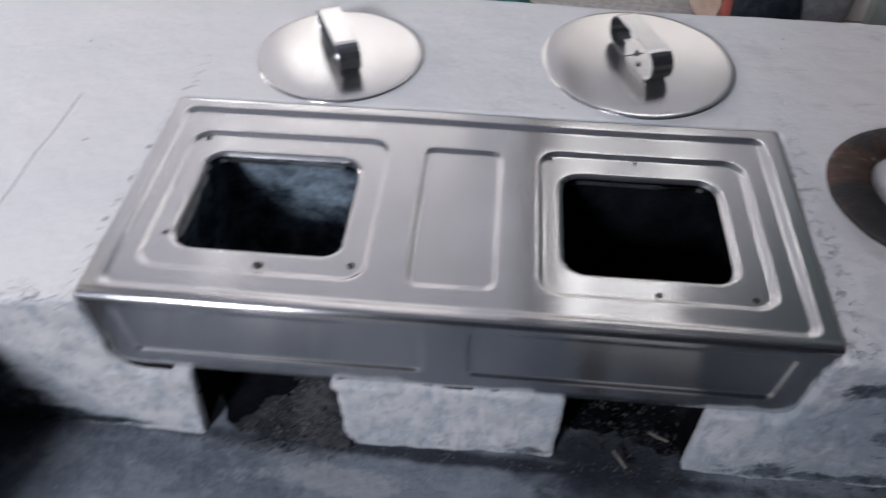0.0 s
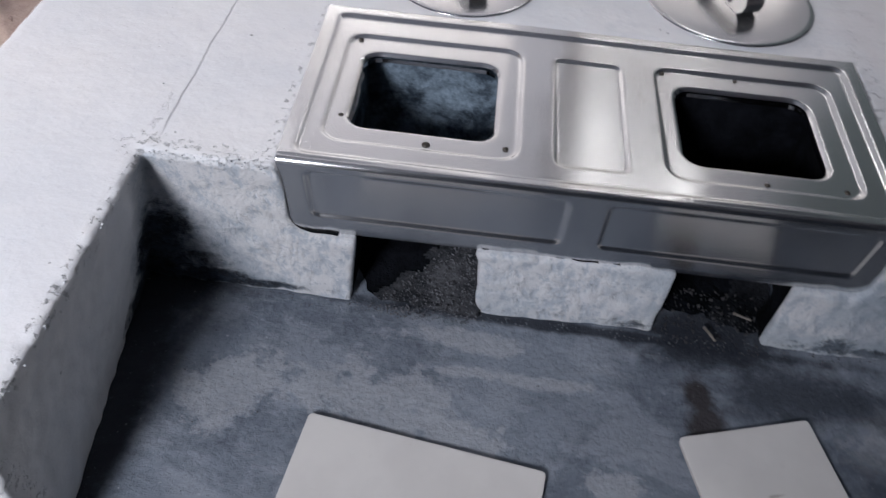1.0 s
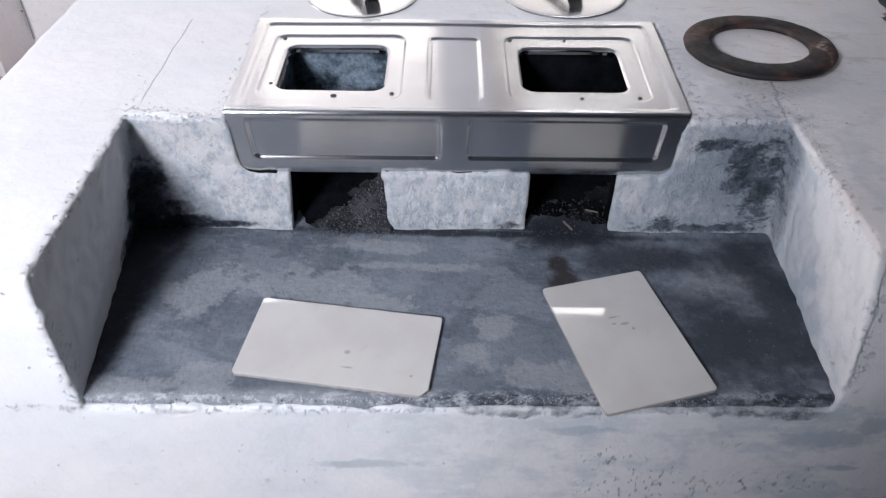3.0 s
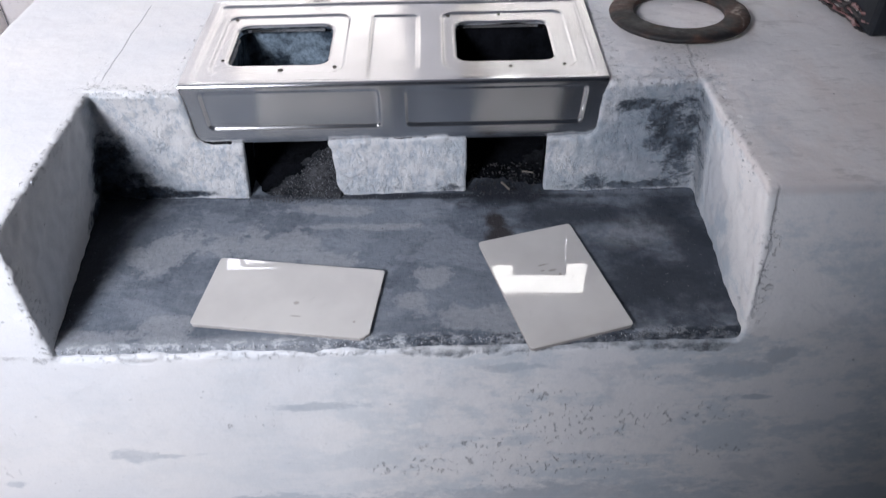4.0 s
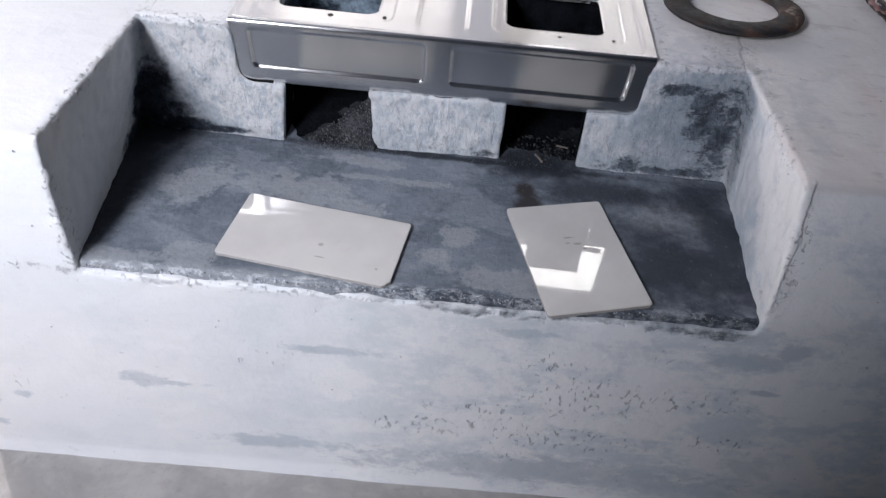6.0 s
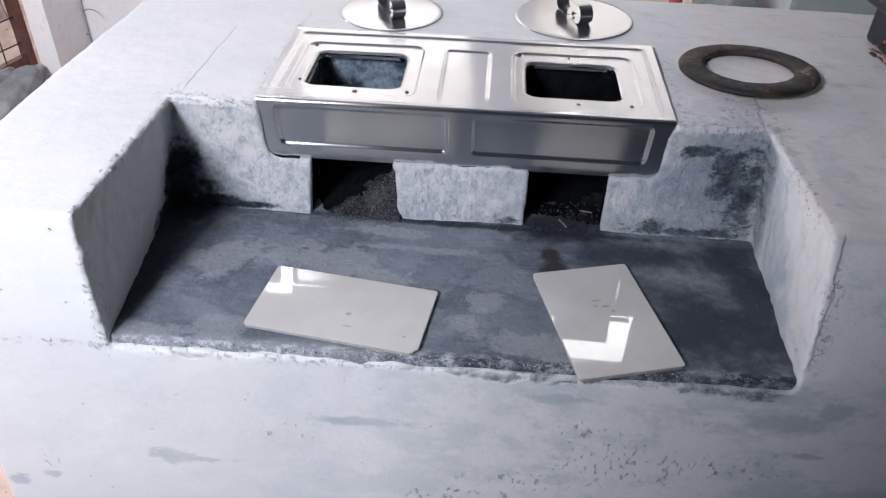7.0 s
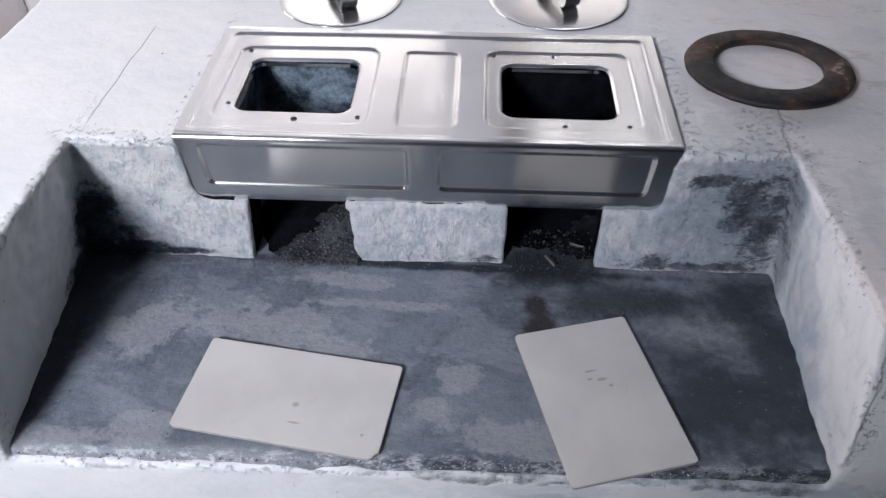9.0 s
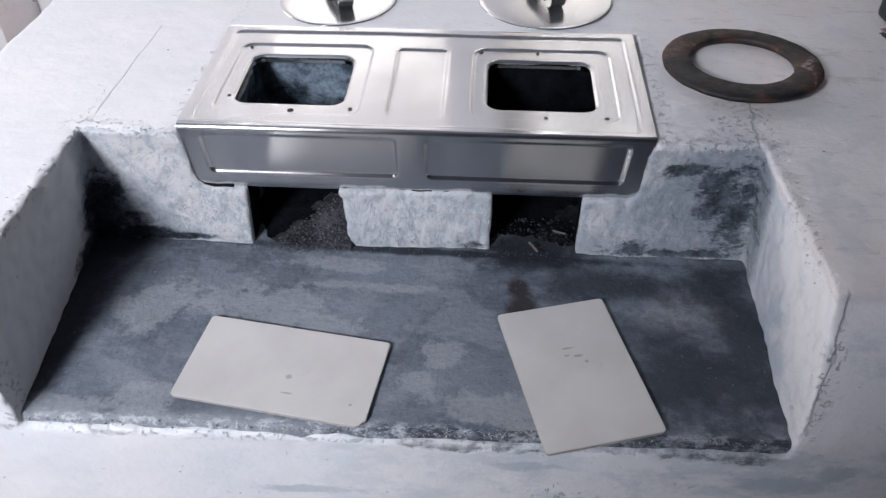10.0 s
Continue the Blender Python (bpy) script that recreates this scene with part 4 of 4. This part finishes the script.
# ---- ash, grit and twigs in the fire openings ----
def ash_heap(x0, x1, high, label, material):
    ax = [np.arange(x0 - 0.03, x1 + 0.03, 0.004), np.arange(-0.06, 0.30, 0.004)]
    a, b, c = field([*ax, np.arange(0, 0.02, 0.005)], 0.06)[..., 0], field([*ax, np.arange(0, 0.02, 0.005)], 0.02)[..., 0], field([*ax, np.arange(0, 0.02, 0.005)], 0.008)[..., 0]
    X, Y = np.meshgrid(*ax, indexing="ij")
    s = np.clip((X - x0) / (x1 - x0), 0, 1)
    ramp_y = np.clip((Y + 0.035) / 0.12, 0, 1)
    Zh = 0.6195 - 0.065 * np.clip(Y, -0.16, 0) - 0.008 + ramp_y * (0.014 + high * s**1.3) + 0.004 * a * ramp_y + 0.0022 * b + 0.0012 * c
    Zh -= 0.03 * (np.clip((X - x1) / 0.008, 0, 1) + np.clip((x0 - X) / 0.008, 0, 1)) * (Y < 0.012)
    Zh -= 0.006 * np.clip((0.0 - Y) / 0.02, 0, 1)
    if high < 0.02:
        Zh -= 0.006 * np.clip((0.05 - Y) / 0.04, 0, 1)
    nx, ny = X.shape
    ids = np.arange(nx * ny).reshape(nx, ny)
    q = np.stack([ids[:-1, :-1], ids[1:, :-1], ids[1:, 1:], ids[:-1, 1:]], -1).reshape(-1, 4)
    o = obj("ash_heap", np.stack([X, Y, Zh], -1).reshape(-1, 3), q, material)
    # opening's shadow painted black on the sheltered side of the heap
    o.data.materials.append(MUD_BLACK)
    shade_bed = (s + 0.07 * b + 0.07 * c < 0.10 + 5.5 * np.clip(Y + 0.01, 0, 1)) & (Y > -0.012)
    o.data.polygons.foreach_set("material_index", shade_bed[:-1, :-1].reshape(-1).astype(np.int32))
    return tagged(o, label, "ash", kind="stuff")


ash_heap(-0.200, 0.0, 0.060, "heap of grey ash and grit sloping into the fire opening", ASH)
ash_heap(0.268, 0.436, 0.008, "dark ash bed in the fire opening", ASH_DARK)


def scatter(name, label, count, region, sizes, material, seed):
    """Many small broken bits, one object."""
    r = random.Random(seed)
    verts, faces = [], []
    base = [(1, 0, 0), (-1, 0, 0), (0, 1, 0), (0, -1, 0), (0, 0, 1), (0, 0, -1)]
    tri = [(0, 2, 4), (2, 1, 4), (1, 3, 4), (3, 0, 4), (2, 0, 5), (1, 2, 5), (3, 1, 5), (0, 3, 5)]
    for _ in range(count):
        x, y, z = region(r)
        s = r.uniform(*sizes) * (0.5 + r.random())
        rot = Euler((r.uniform(0, 6), r.uniform(0, 6), r.uniform(0, 6))).to_matrix()
        k = len(verts)
        for p in base:
            q = rot @ Vector((p[0] * s * r.uniform(0.7, 1.5), p[1] * s * r.uniform(0.5, 1.0), p[2] * s * r.uniform(0.4, 0.9)))
            verts.append((x + q.x, y + q.y, z + q.z))
        faces += [tuple(k + i for i in t) for t in tri]
    o = obj(name, verts, faces, material, None, False)
    return tagged(o, label, "debris", kind="stuff")


def in_left(r):
    x, y = -0.2 + 0.2 * r.random() ** 0.6, r.uniform(-0.05, 0.10)
    s = max(0, min(1, (x + 0.2) / 0.2))
    if y > -0.012 and s < 0.15 + 5.5 * (y + 0.01):
        y = -0.012 - 0.03 * r.random()
    return x, y, floor_z(y) - 0.003 + max(0, min(1, (y + 0.035) / 0.12)) * (0.010 + 0.060 * s**1.3)


def in_right(r):
    x, y = r.uniform(0.27, 0.434), r.uniform(-0.04, 0.10)
    s = max(0, min(1, (x - 0.268) / 0.168))
    return x, y, floor_z(y) - 0.003 + max(0, min(1, (y + 0.035) / 0.12)) * (0.010 + 0.008 * s**1.3)


def along_back(r):
    x = r.uniform(-0.44, 0.71)
    return x, 0.032 * x - abs(r.gauss(0, 0.018)) - 0.002, floor_z(0) + 0.0005


def over_floor(r):
    x, y = r.uniform(-0.43, 0.72), r.uniform(-0.41, -0.02)
    return x, y, floor_z(y) + 0.0005


scatter("grit", "grey grit and ash crumbs at the fire opening", 1300, in_left, (0.0008, 0.0022), GRIT, 1)
scatter("charcoal_bits", "black charcoal bits in the fire opening", 420, in_right, (0.0010, 0.0032), CHARCOAL, 2)
scatter("grit", "crumbs of plaster along the foot of the hearth wall", 420, along_back, (0.0008, 0.0024), GRIT, 3)
scatter("grit", "scattered crumbs on the cement hearth floor", 260, over_floor, (0.0006, 0.0016), GRIT, 4)


def on_lip(r):
    x = r.uniform(-0.45, 0.74)
    return x, FRONT0 + FRONT_SLOPE * x + 0.002 + abs(r.gauss(0, 0.006)), 0.6285 + r.gauss(0, 0.0018)


def on_rim(r):
    k = r.random()
    if k < 0.35:
        return r.uniform(-0.46, -0.30), -0.012 + r.gauss(0, 0.003), TOP - abs(r.gauss(0, 0.004))
    if k < 0.65:
        return r.uniform(0.55, 0.73), 0.02 + r.gauss(0, 0.003), TOP - abs(r.gauss(0, 0.004))
    if k < 0.8:
        return -0.465 + r.gauss(0, 0.003), r.uniform(-0.42, 0.0), TOP - abs(r.gauss(0, 0.003))
    return 0.735 + r.gauss(0, 0.005), r.uniform(-0.30, 0.02), TOP - abs(r.gauss(0, 0.004))


WASH_CRUMB = plain_material("whitewash_crumbs", (0.58, 0.61, 0.65), (0.74, 0.75, 0.77), 90, 0.9)
scatter("plaster_crumbs", "crumbling whitewash along the hearth lip", 380, on_lip, (0.0005, 0.0015), WASH_CRUMB, 11)
scatter("grit", "grey cement crumbs along the hearth lip", 220, on_lip, (0.0006, 0.0018), GRIT, 12)
scatter("plaster_crumbs", "crumbling whitewash along the recess edges", 300, on_rim, (0.0006, 0.0016), WASH_CRUMB, 13)
scatter("grit", "dark crumbs along the recess edges", 70, on_rim, (0.0006, 0.0014), GRIT, 14)


def twig(points, radius, label):
    v, f = tube(points, radius, 7, 0.7)
    return tagged(obj("twig", v, f, TWIG, None, True), label, "twig", "twigs in the fire opening")


twig([(0.346, 0.022, 0.637), (0.354, 0.010, 0.637), (0.362, 0.000, 0.634)], 0.0026, "pale dry twig lying in the ash")
twig([(0.392, 0.05, 0.646), (0.402, 0.04, 0.652), (0.414, 0.034, 0.654)], 0.0022, "short dark twig lying in the ash")


# ---- black box and wad of old paper at the far end of the platform ----
def black_box():
    root = thing("storage_box", pose(1.105, 0.175, TOP + 0.002, 0, 0, 7), "black plastic box with a wide rim standing on the platform", "box")
    part("tub", box_bm((0.0, 0.0, 0.0), (0.34, 0.36, 0.105), 0.014, 3), BLACK_PLASTIC, root)
    part("rim", box_bm((-0.042, -0.030, 0.104), (0.38, 0.392, 0.128), 0.006, 2), BLACK_PLASTIC, root)
    part("lid", box_bm((-0.022, -0.02, 0.1285), (0.362, 0.38, 0.140), 0.005, 2), BLACK_PLASTIC, root)
    return root


black_box()


def paper_wad():
    root = thing("paper_wad", pose(1.036, 0.455, TOP + 0.001, 0, 0, -78), "crumpled wad of charred and faded paper on the platform", "paper")
    r = random.Random(8)
    for k in range(16):
        bm = bmesh.new()
        bmesh.ops.create_grid(bm, x_segments=44, y_segments=4, size=0.5)
        mt = (PAPER_DARK, PAPER, PAPER_DARK, PAPER_RED, PAPER, PAPER_DARK)[k % 6]
        x0, long, y0, wide = r.uniform(0.0, 0.07), r.uniform(0.16, 0.25), r.uniform(0.0, 0.040), r.uniform(0.008, 0.020)
        for v in bm.verts:
            u, w = v.co.x + 0.5, v.co.y + 0.5
            n = noise.noise_vector(Vector((u * 6, w * 2, k * 3.1)))
            n2 = noise.noise_vector(Vector((u * 30, w * 5, k * 5.3)))
            v.co = Vector((x0 + u * long + n.x * 0.010, 0.004 + y0 + w * wide + n.y * 0.012 + n2.y * 0.005, 0.004 + k * 0.0022 + abs(n.z) * 0.012 + n2.z * 0.005))
            v.co.z = max(v.co.z, 0.0008)
        o = part("sheet", bm, mt, root, "", True)
        so = o.modifiers.new("thickness", "SOLIDIFY")
        so.thickness = 0.0007
    return root


paper_wad()


# ---- shelter: walls, opening, roof ----
def wall(name, lo, hi, material, label, cuts=12):
    bm = box_bm(lo, hi, 0.0, 2)
    return tagged(part(name, bm, material), label, "wall", kind="structure")


def pierced_wall(name, y0, y1, x0, x1, hole, material, label, top=3.75):
    """A wall facing the platform with one opening through it; hole: x and z limits."""
    hx0, hx1, hz0, hz1 = hole
    for tag, lo, hi in (("below", (x0, y0, -0.05), (x1, y1, hz0)), ("above", (x0, y0, hz1), (x1, y1, top)),
                        ("west", (x0, y0, hz0), (hx0, y1, hz1)), ("east", (hx1, y0, hz0), (x1, y1, hz1))):
        if hi[2] - lo[2] > 0.02 and hi[0] - lo[0] > 0.02:
            wall(name + "_" + tag, lo, hi, material, label)


# unseen window opening, added to let the cream glow reach the steel
pierced_wall("wall_back_mid", 1.95, 1.99, -0.82, 0.10, (-0.78, 0.02, 1.32, 2.06), WALL_PAINT, "limewashed wall with an added window opening")
pierced_wall("wall_back_left", 1.95, 1.99, -1.784, -0.82, (-1.12, -0.95, 2.45, 2.72), WALL_PAINT, "limewashed wall with a small high vent")
wall("wall_pillar", (-1.875, 1.66, -0.05), (-1.785, 2.12, 3.75), WALL_PAINT, "whitewashed square pillar at the end of the wall")
wall("wall_back_right", (1.27, 2.40, -0.05), (1.50, 2.58, 3.75), WALL_PAINT, "whitewashed wall beside the doorway")
wall("wall_back_far", (1.50, 2.34, -0.05), (3.2, 2.58, 3.75), WALL_GREEN, "grey-green painted wall in shade")
wall("wall_return", (0.10, 1.95, -0.05), (0.26, 2.58, 3.75), WALL_PAINT, "whitewashed return of the wall at the doorway")
for tag, lo, hi in (("lintel", (0.26, 2.40, 2.05), (1.27, 2.44, 3.02)), ("top", (0.26, 2.40, 3.47), (1.27, 2.44, 3.75)),
                    ("west", (0.26, 2.40, 3.02), (0.50, 2.44, 3.47)), ("east", (1.13, 2.40, 3.02), (1.27, 2.44, 3.47))):
    wall("wall_doorway_" + tag, lo, hi, WALL_PAINT, "whitewashed wall over the doorway round a vent")
# unseen walls added to close the room and keep its fill low
wall("wall_right", (3.0, -2.62, -0.05), (3.18, 2.34, 3.75), WALL_UNSEEN, "plain dark side wall, unseen, holding back bounced light")
wall("wall_left", (-2.55, -2.62, -0.05), (-2.40, 0.45, 3.75), WALL_UNSEEN, "plain dark side wall, unseen, holding back bounced light")
# unseen; the window's edge is placed to cut the daylight towards the right
pierced_wall("wall_front", -2.62, -1.87, -2.40, 3.0, (-1.70, -0.565, 1.25, 3.05), WALL_UNSEEN, "unseen thick dark wall with a deep window, added to shape the daylight")
tagged(part("ceiling", box_bm((-2.0, -2.62, 3.75), (3.2, 2.6, 3.87)), ROOF), "dim grey underside of the roof", "ceiling", kind="structure")
GLOW = bpy.data.materials.new("bright_sky")
GLOW.use_nodes = True
GLOW.node_tree.nodes["Principled BSDF"].inputs["Emission Color"].default_value = (1.0, 0.98, 0.96, 1)
GLOW.node_tree.nodes["Principled BSDF"].inputs["Emission Strength"].default_value = 10.0
# emitting cream panels, added so the steel has something bright to reflect
CREAM_GLOW = bpy.data.materials.new("cream_glow")
CREAM_GLOW.use_nodes = True
CREAM_GLOW.node_tree.nodes["Principled BSDF"].inputs["Emission Color"].default_value = (1.0, 0.92, 0.84, 1)
CREAM_GLOW.node_tree.nodes["Principled BSDF"].inputs["Emission Strength"].default_value = 0.65
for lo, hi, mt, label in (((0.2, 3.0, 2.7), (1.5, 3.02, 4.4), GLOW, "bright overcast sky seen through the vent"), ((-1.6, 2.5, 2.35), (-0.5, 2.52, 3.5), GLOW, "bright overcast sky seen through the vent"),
                          ((-1.3, 2.4, 1.0), (0.098, 2.42, 2.34), CREAM_GLOW, "glowing cream backdrop behind the window, added to brighten the steel"), ((0.27, 2.80, 1.20), (1.6, 2.82, 2.65), CREAM_GLOW, "glowing cream backdrop behind the doorway, added to brighten the steel")):
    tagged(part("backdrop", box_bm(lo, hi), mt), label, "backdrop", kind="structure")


def vent_sheet(x0, x1, y, z0, z1):
    root = thing("vent_sheet", pose(x0, y, z0), "grey corrugated sheet propped across the wall vent", "sheet", "sheets across the vents")
    verts, n, w, h = [], 48, x1 - x0, z1 - z0
    for i in range(n + 1):
        yy = 0.008 * math.sin(2 * math.pi * i / 6)
        verts += [(w * i / n, yy, 0.0), (w * i / n, yy, h)]
    faces = [(2 * i, 2 * i + 2, 2 * i + 3, 2 * i + 1) for i in range(n)]
    o = obj("sheet", verts, faces, CLOTH_GREY, root)
    o.modifiers.new("thickness", "SOLIDIFY").thickness = 0.003
    part("batten", box_bm((-0.12, 0.012, h * 0.4), (w + 0.12, 0.03, h * 0.4 + 0.03), 0.002), TWIG, root)
    return root


vent_sheet(0.64, 1.00, 2.455, 2.96, 3.32)
vent_sheet(-1.085, -0.92, 2.005, 2.40, 2.665)


# ---- odds and ends beyond the platform ----
def soft_lump(name, size, at_pose, material, label, category, seed, group=""):
    bm = bmesh.new()
    bmesh.ops.create_icosphere(bm, subdivisions=4, radius=1.0)
    for v in bm.verts:
        n = v.co.copy()
        p = Vector([math.copysign(abs(c) ** 0.75, c) for c in n])
        k = 1 + 0.16 * noise.noise(n * 2.2 + Vector((seed, 0, 0))) + 0.06 * noise.noise(n * 7 + Vector((0, seed, 0)))
        v.co = Vector((p.x * size[0], p.y * size[1], max(p.z * size[2], -size[2] * 0.93))) * k
        v.co.z += size[2] * 0.93
    ob = part(name, bm, material, None, "", True)
    ob.matrix_basis = at_pose
    return tagged(ob, label, category, group)


def step_block():
    bm = box_bm((0.16, 1.55, -0.02), (0.74, 1.93, 0.26), 0.012, 2, 5, 0.008, 2)
    ob = tagged(part("masonry_block", bm, BLOCK_PINK, None, "", True), "rough pinkish masonry block on the ground", "block")
    bm = box_bm((0.20, 1.60, 0.262), (0.70, 1.95, 0.33), 0.010, 2, 5, 0.008, 7)
    tagged(part("stone_slab", bm, PAPER, None, "", True), "pale stone slab lying on the masonry block", "slab")
    return ob


step_block()
soft_lump("sack", (0.16, 0.12, 0.28), pose(1.06, 1.98, 0, 0, 8, 20), CLOTH_GREY, "slumped grey sack standing in the doorway", "sack", 3)
soft_lump("cloth_roll", (0.11, 0.12, 0.24), pose(0.93, 1.86, 0, 0, 0, 10), CLOTH_DARK, "dark blue cloth bundle beside the sack", "bundle", 9)
v, f = tube([(0.80, 1.78, 0.0), (0.83, 1.84, 0.25), (0.88, 1.93, 0.55), (0.93, 2.02, 0.85)], 0.030, 14)
tagged(obj("pipe", v, f, PIPE_RED), "faded red plastic pipe leaning in the doorway", "pipe")


def wire_coil():
    pts = [(0.80 + (0.075 + 0.006 * math.sin(5 * t)) * math.cos(t), 1.70 + 0.02 * math.sin(t * 0.7), 0.10 + (0.09 + 0.006 * math.sin(7 * t)) * math.sin(t)) for t in np.linspace(0, 8 * math.pi, 150)]
    v, f = tube(pts, 0.004, 6)
    return tagged(obj("wire_coil", v, f, WIRE), "coil of rusty wire leaning by the pipe", "wire")


wire_coil()
soft_lump("cloth_roll", (0.09, 0.10, 0.26), pose(0.13, 1.50, 0), CLOTH_TEAL, "teal cloth bundle standing behind the platform", "bundle", 17)
soft_lump("sack", (0.12, 0.14, 0.22), pose(0.30, 1.42, 0, 0, 0, 0), CLOTH_GREY, "grey sack on the ground behind the platform", "sack", 14)


soft_lump("stone", (0.075, 0.27, 0.075), pose(-1.85, 1.37, 0.0, 4, 0, 8), STONE, "long rounded grey stone lying by the pillar", "stone", 31)
for k, (x, y, s) in enumerate(((-2.08, 1.66, 0.07), (-2.16, 1.52, 0.06), (-1.97, 1.66, 0.06), (-2.24, 1.62, 0.05), (-2.12, 1.40, 0.035))):
    soft_lump("stone", (s, s * 0.8, s * 0.6), pose(x, y, -0.005, 0, 0, 40 * k), (STONE, BLOCK_PINK)[k % 2], "small rough stone on the bare earth", "stone", 20 + k, "rubble by the pillar")


def gravel(r):
    x = r.uniform(-3.2, -0.85)
    return x, r.uniform(-0.6, 2.6), 0.0


scatter("gravel", "small stones strewn on the bare earth", 1500, gravel, (0.002, 0.007), BLOCK_PINK, 6)


def gate():
    root = thing("gate", pose(-2.05, 1.84, 0, 0, 0, -103), "brown iron gate with wire mesh standing ajar in the yard", "gate")
    for x in (0.0, 0.95):
        part("post", box_bm((x - 0.022, -0.022, -0.02), (x + 0.022, 0.022, 1.1), 0.003), BROWN_PAINT, root)
    for z in (0.04, 1.04):
        part("rail", box_bm((0.023, -0.018, z), (0.927, 0.018, z + 0.04), 0.003), BROWN_PAINT, root)
    for k in range(8):
        v, f = tube([(0.02 + 0.11 * (k + 1), 0, 0.08), (0.02 + 0.11 * (k + 1), 0.004, 0.55), (0.02 + 0.11 * (k + 1), 0, 1.05)], 0.0035, 6)
        obj("mesh_wire", v, f, WIRE, root)
    for k in range(8):
        v, f = tube([(0.02, 0.004, 0.14 + 0.12 * k), (0.93, 0.004, 0.16 + 0.12 * k)], 0.0035, 6)
        obj("mesh_wire", v, f, WIRE, root)
    bm = bmesh.new()
    bmesh.ops.create_grid(bm, x_segments=20, y_segments=40, size=0.5)
    for v in bm.verts:
        u, w = v.co.x + 0.5, v.co.y + 0.5
        v.co = Vector((0.01 + u * 0.16 + 0.03 * noise.noise(Vector((w * 4, 0, 0))), -0.04 + 0.022 * math.sin(u * 14 + w * 3), 0.25 + w * 0.75))
    part("rag", bm, CLOTH_PINK, root, "faded pink rag hung over the gate", True)
    return root


gate()


def wall_cable():
    pts = [(-1.777, 1.935 + 0.006 * math.sin(7 * z), z) for z in np.linspace(0.02, 2.4, 40)]
    v, f = tube(pts, 0.0028, 6)
    root = thing("wall_cable", pose(0, 0, 0), "thin grey cable with dry tendrils running up the wall", "cable")
    obj("cable", v, f, CLOTH_GREY, root)
    r = random.Random(3)
    for k in range(7):
        z = 0.15 + 0.11 * k
        s = r.choice((-1, 1, 1))
        p = [(-1.777 + s * 0.035 * t, 1.93 - 0.005 * t, z + 0.03 * t - 0.012 * t * t) for t in np.linspace(0, 3, 7)]
        v, f = tube(p, 0.0022, 5, 0.4)
        obj("tendril", v, f, TWIG, root)
    return root


wall_cable()
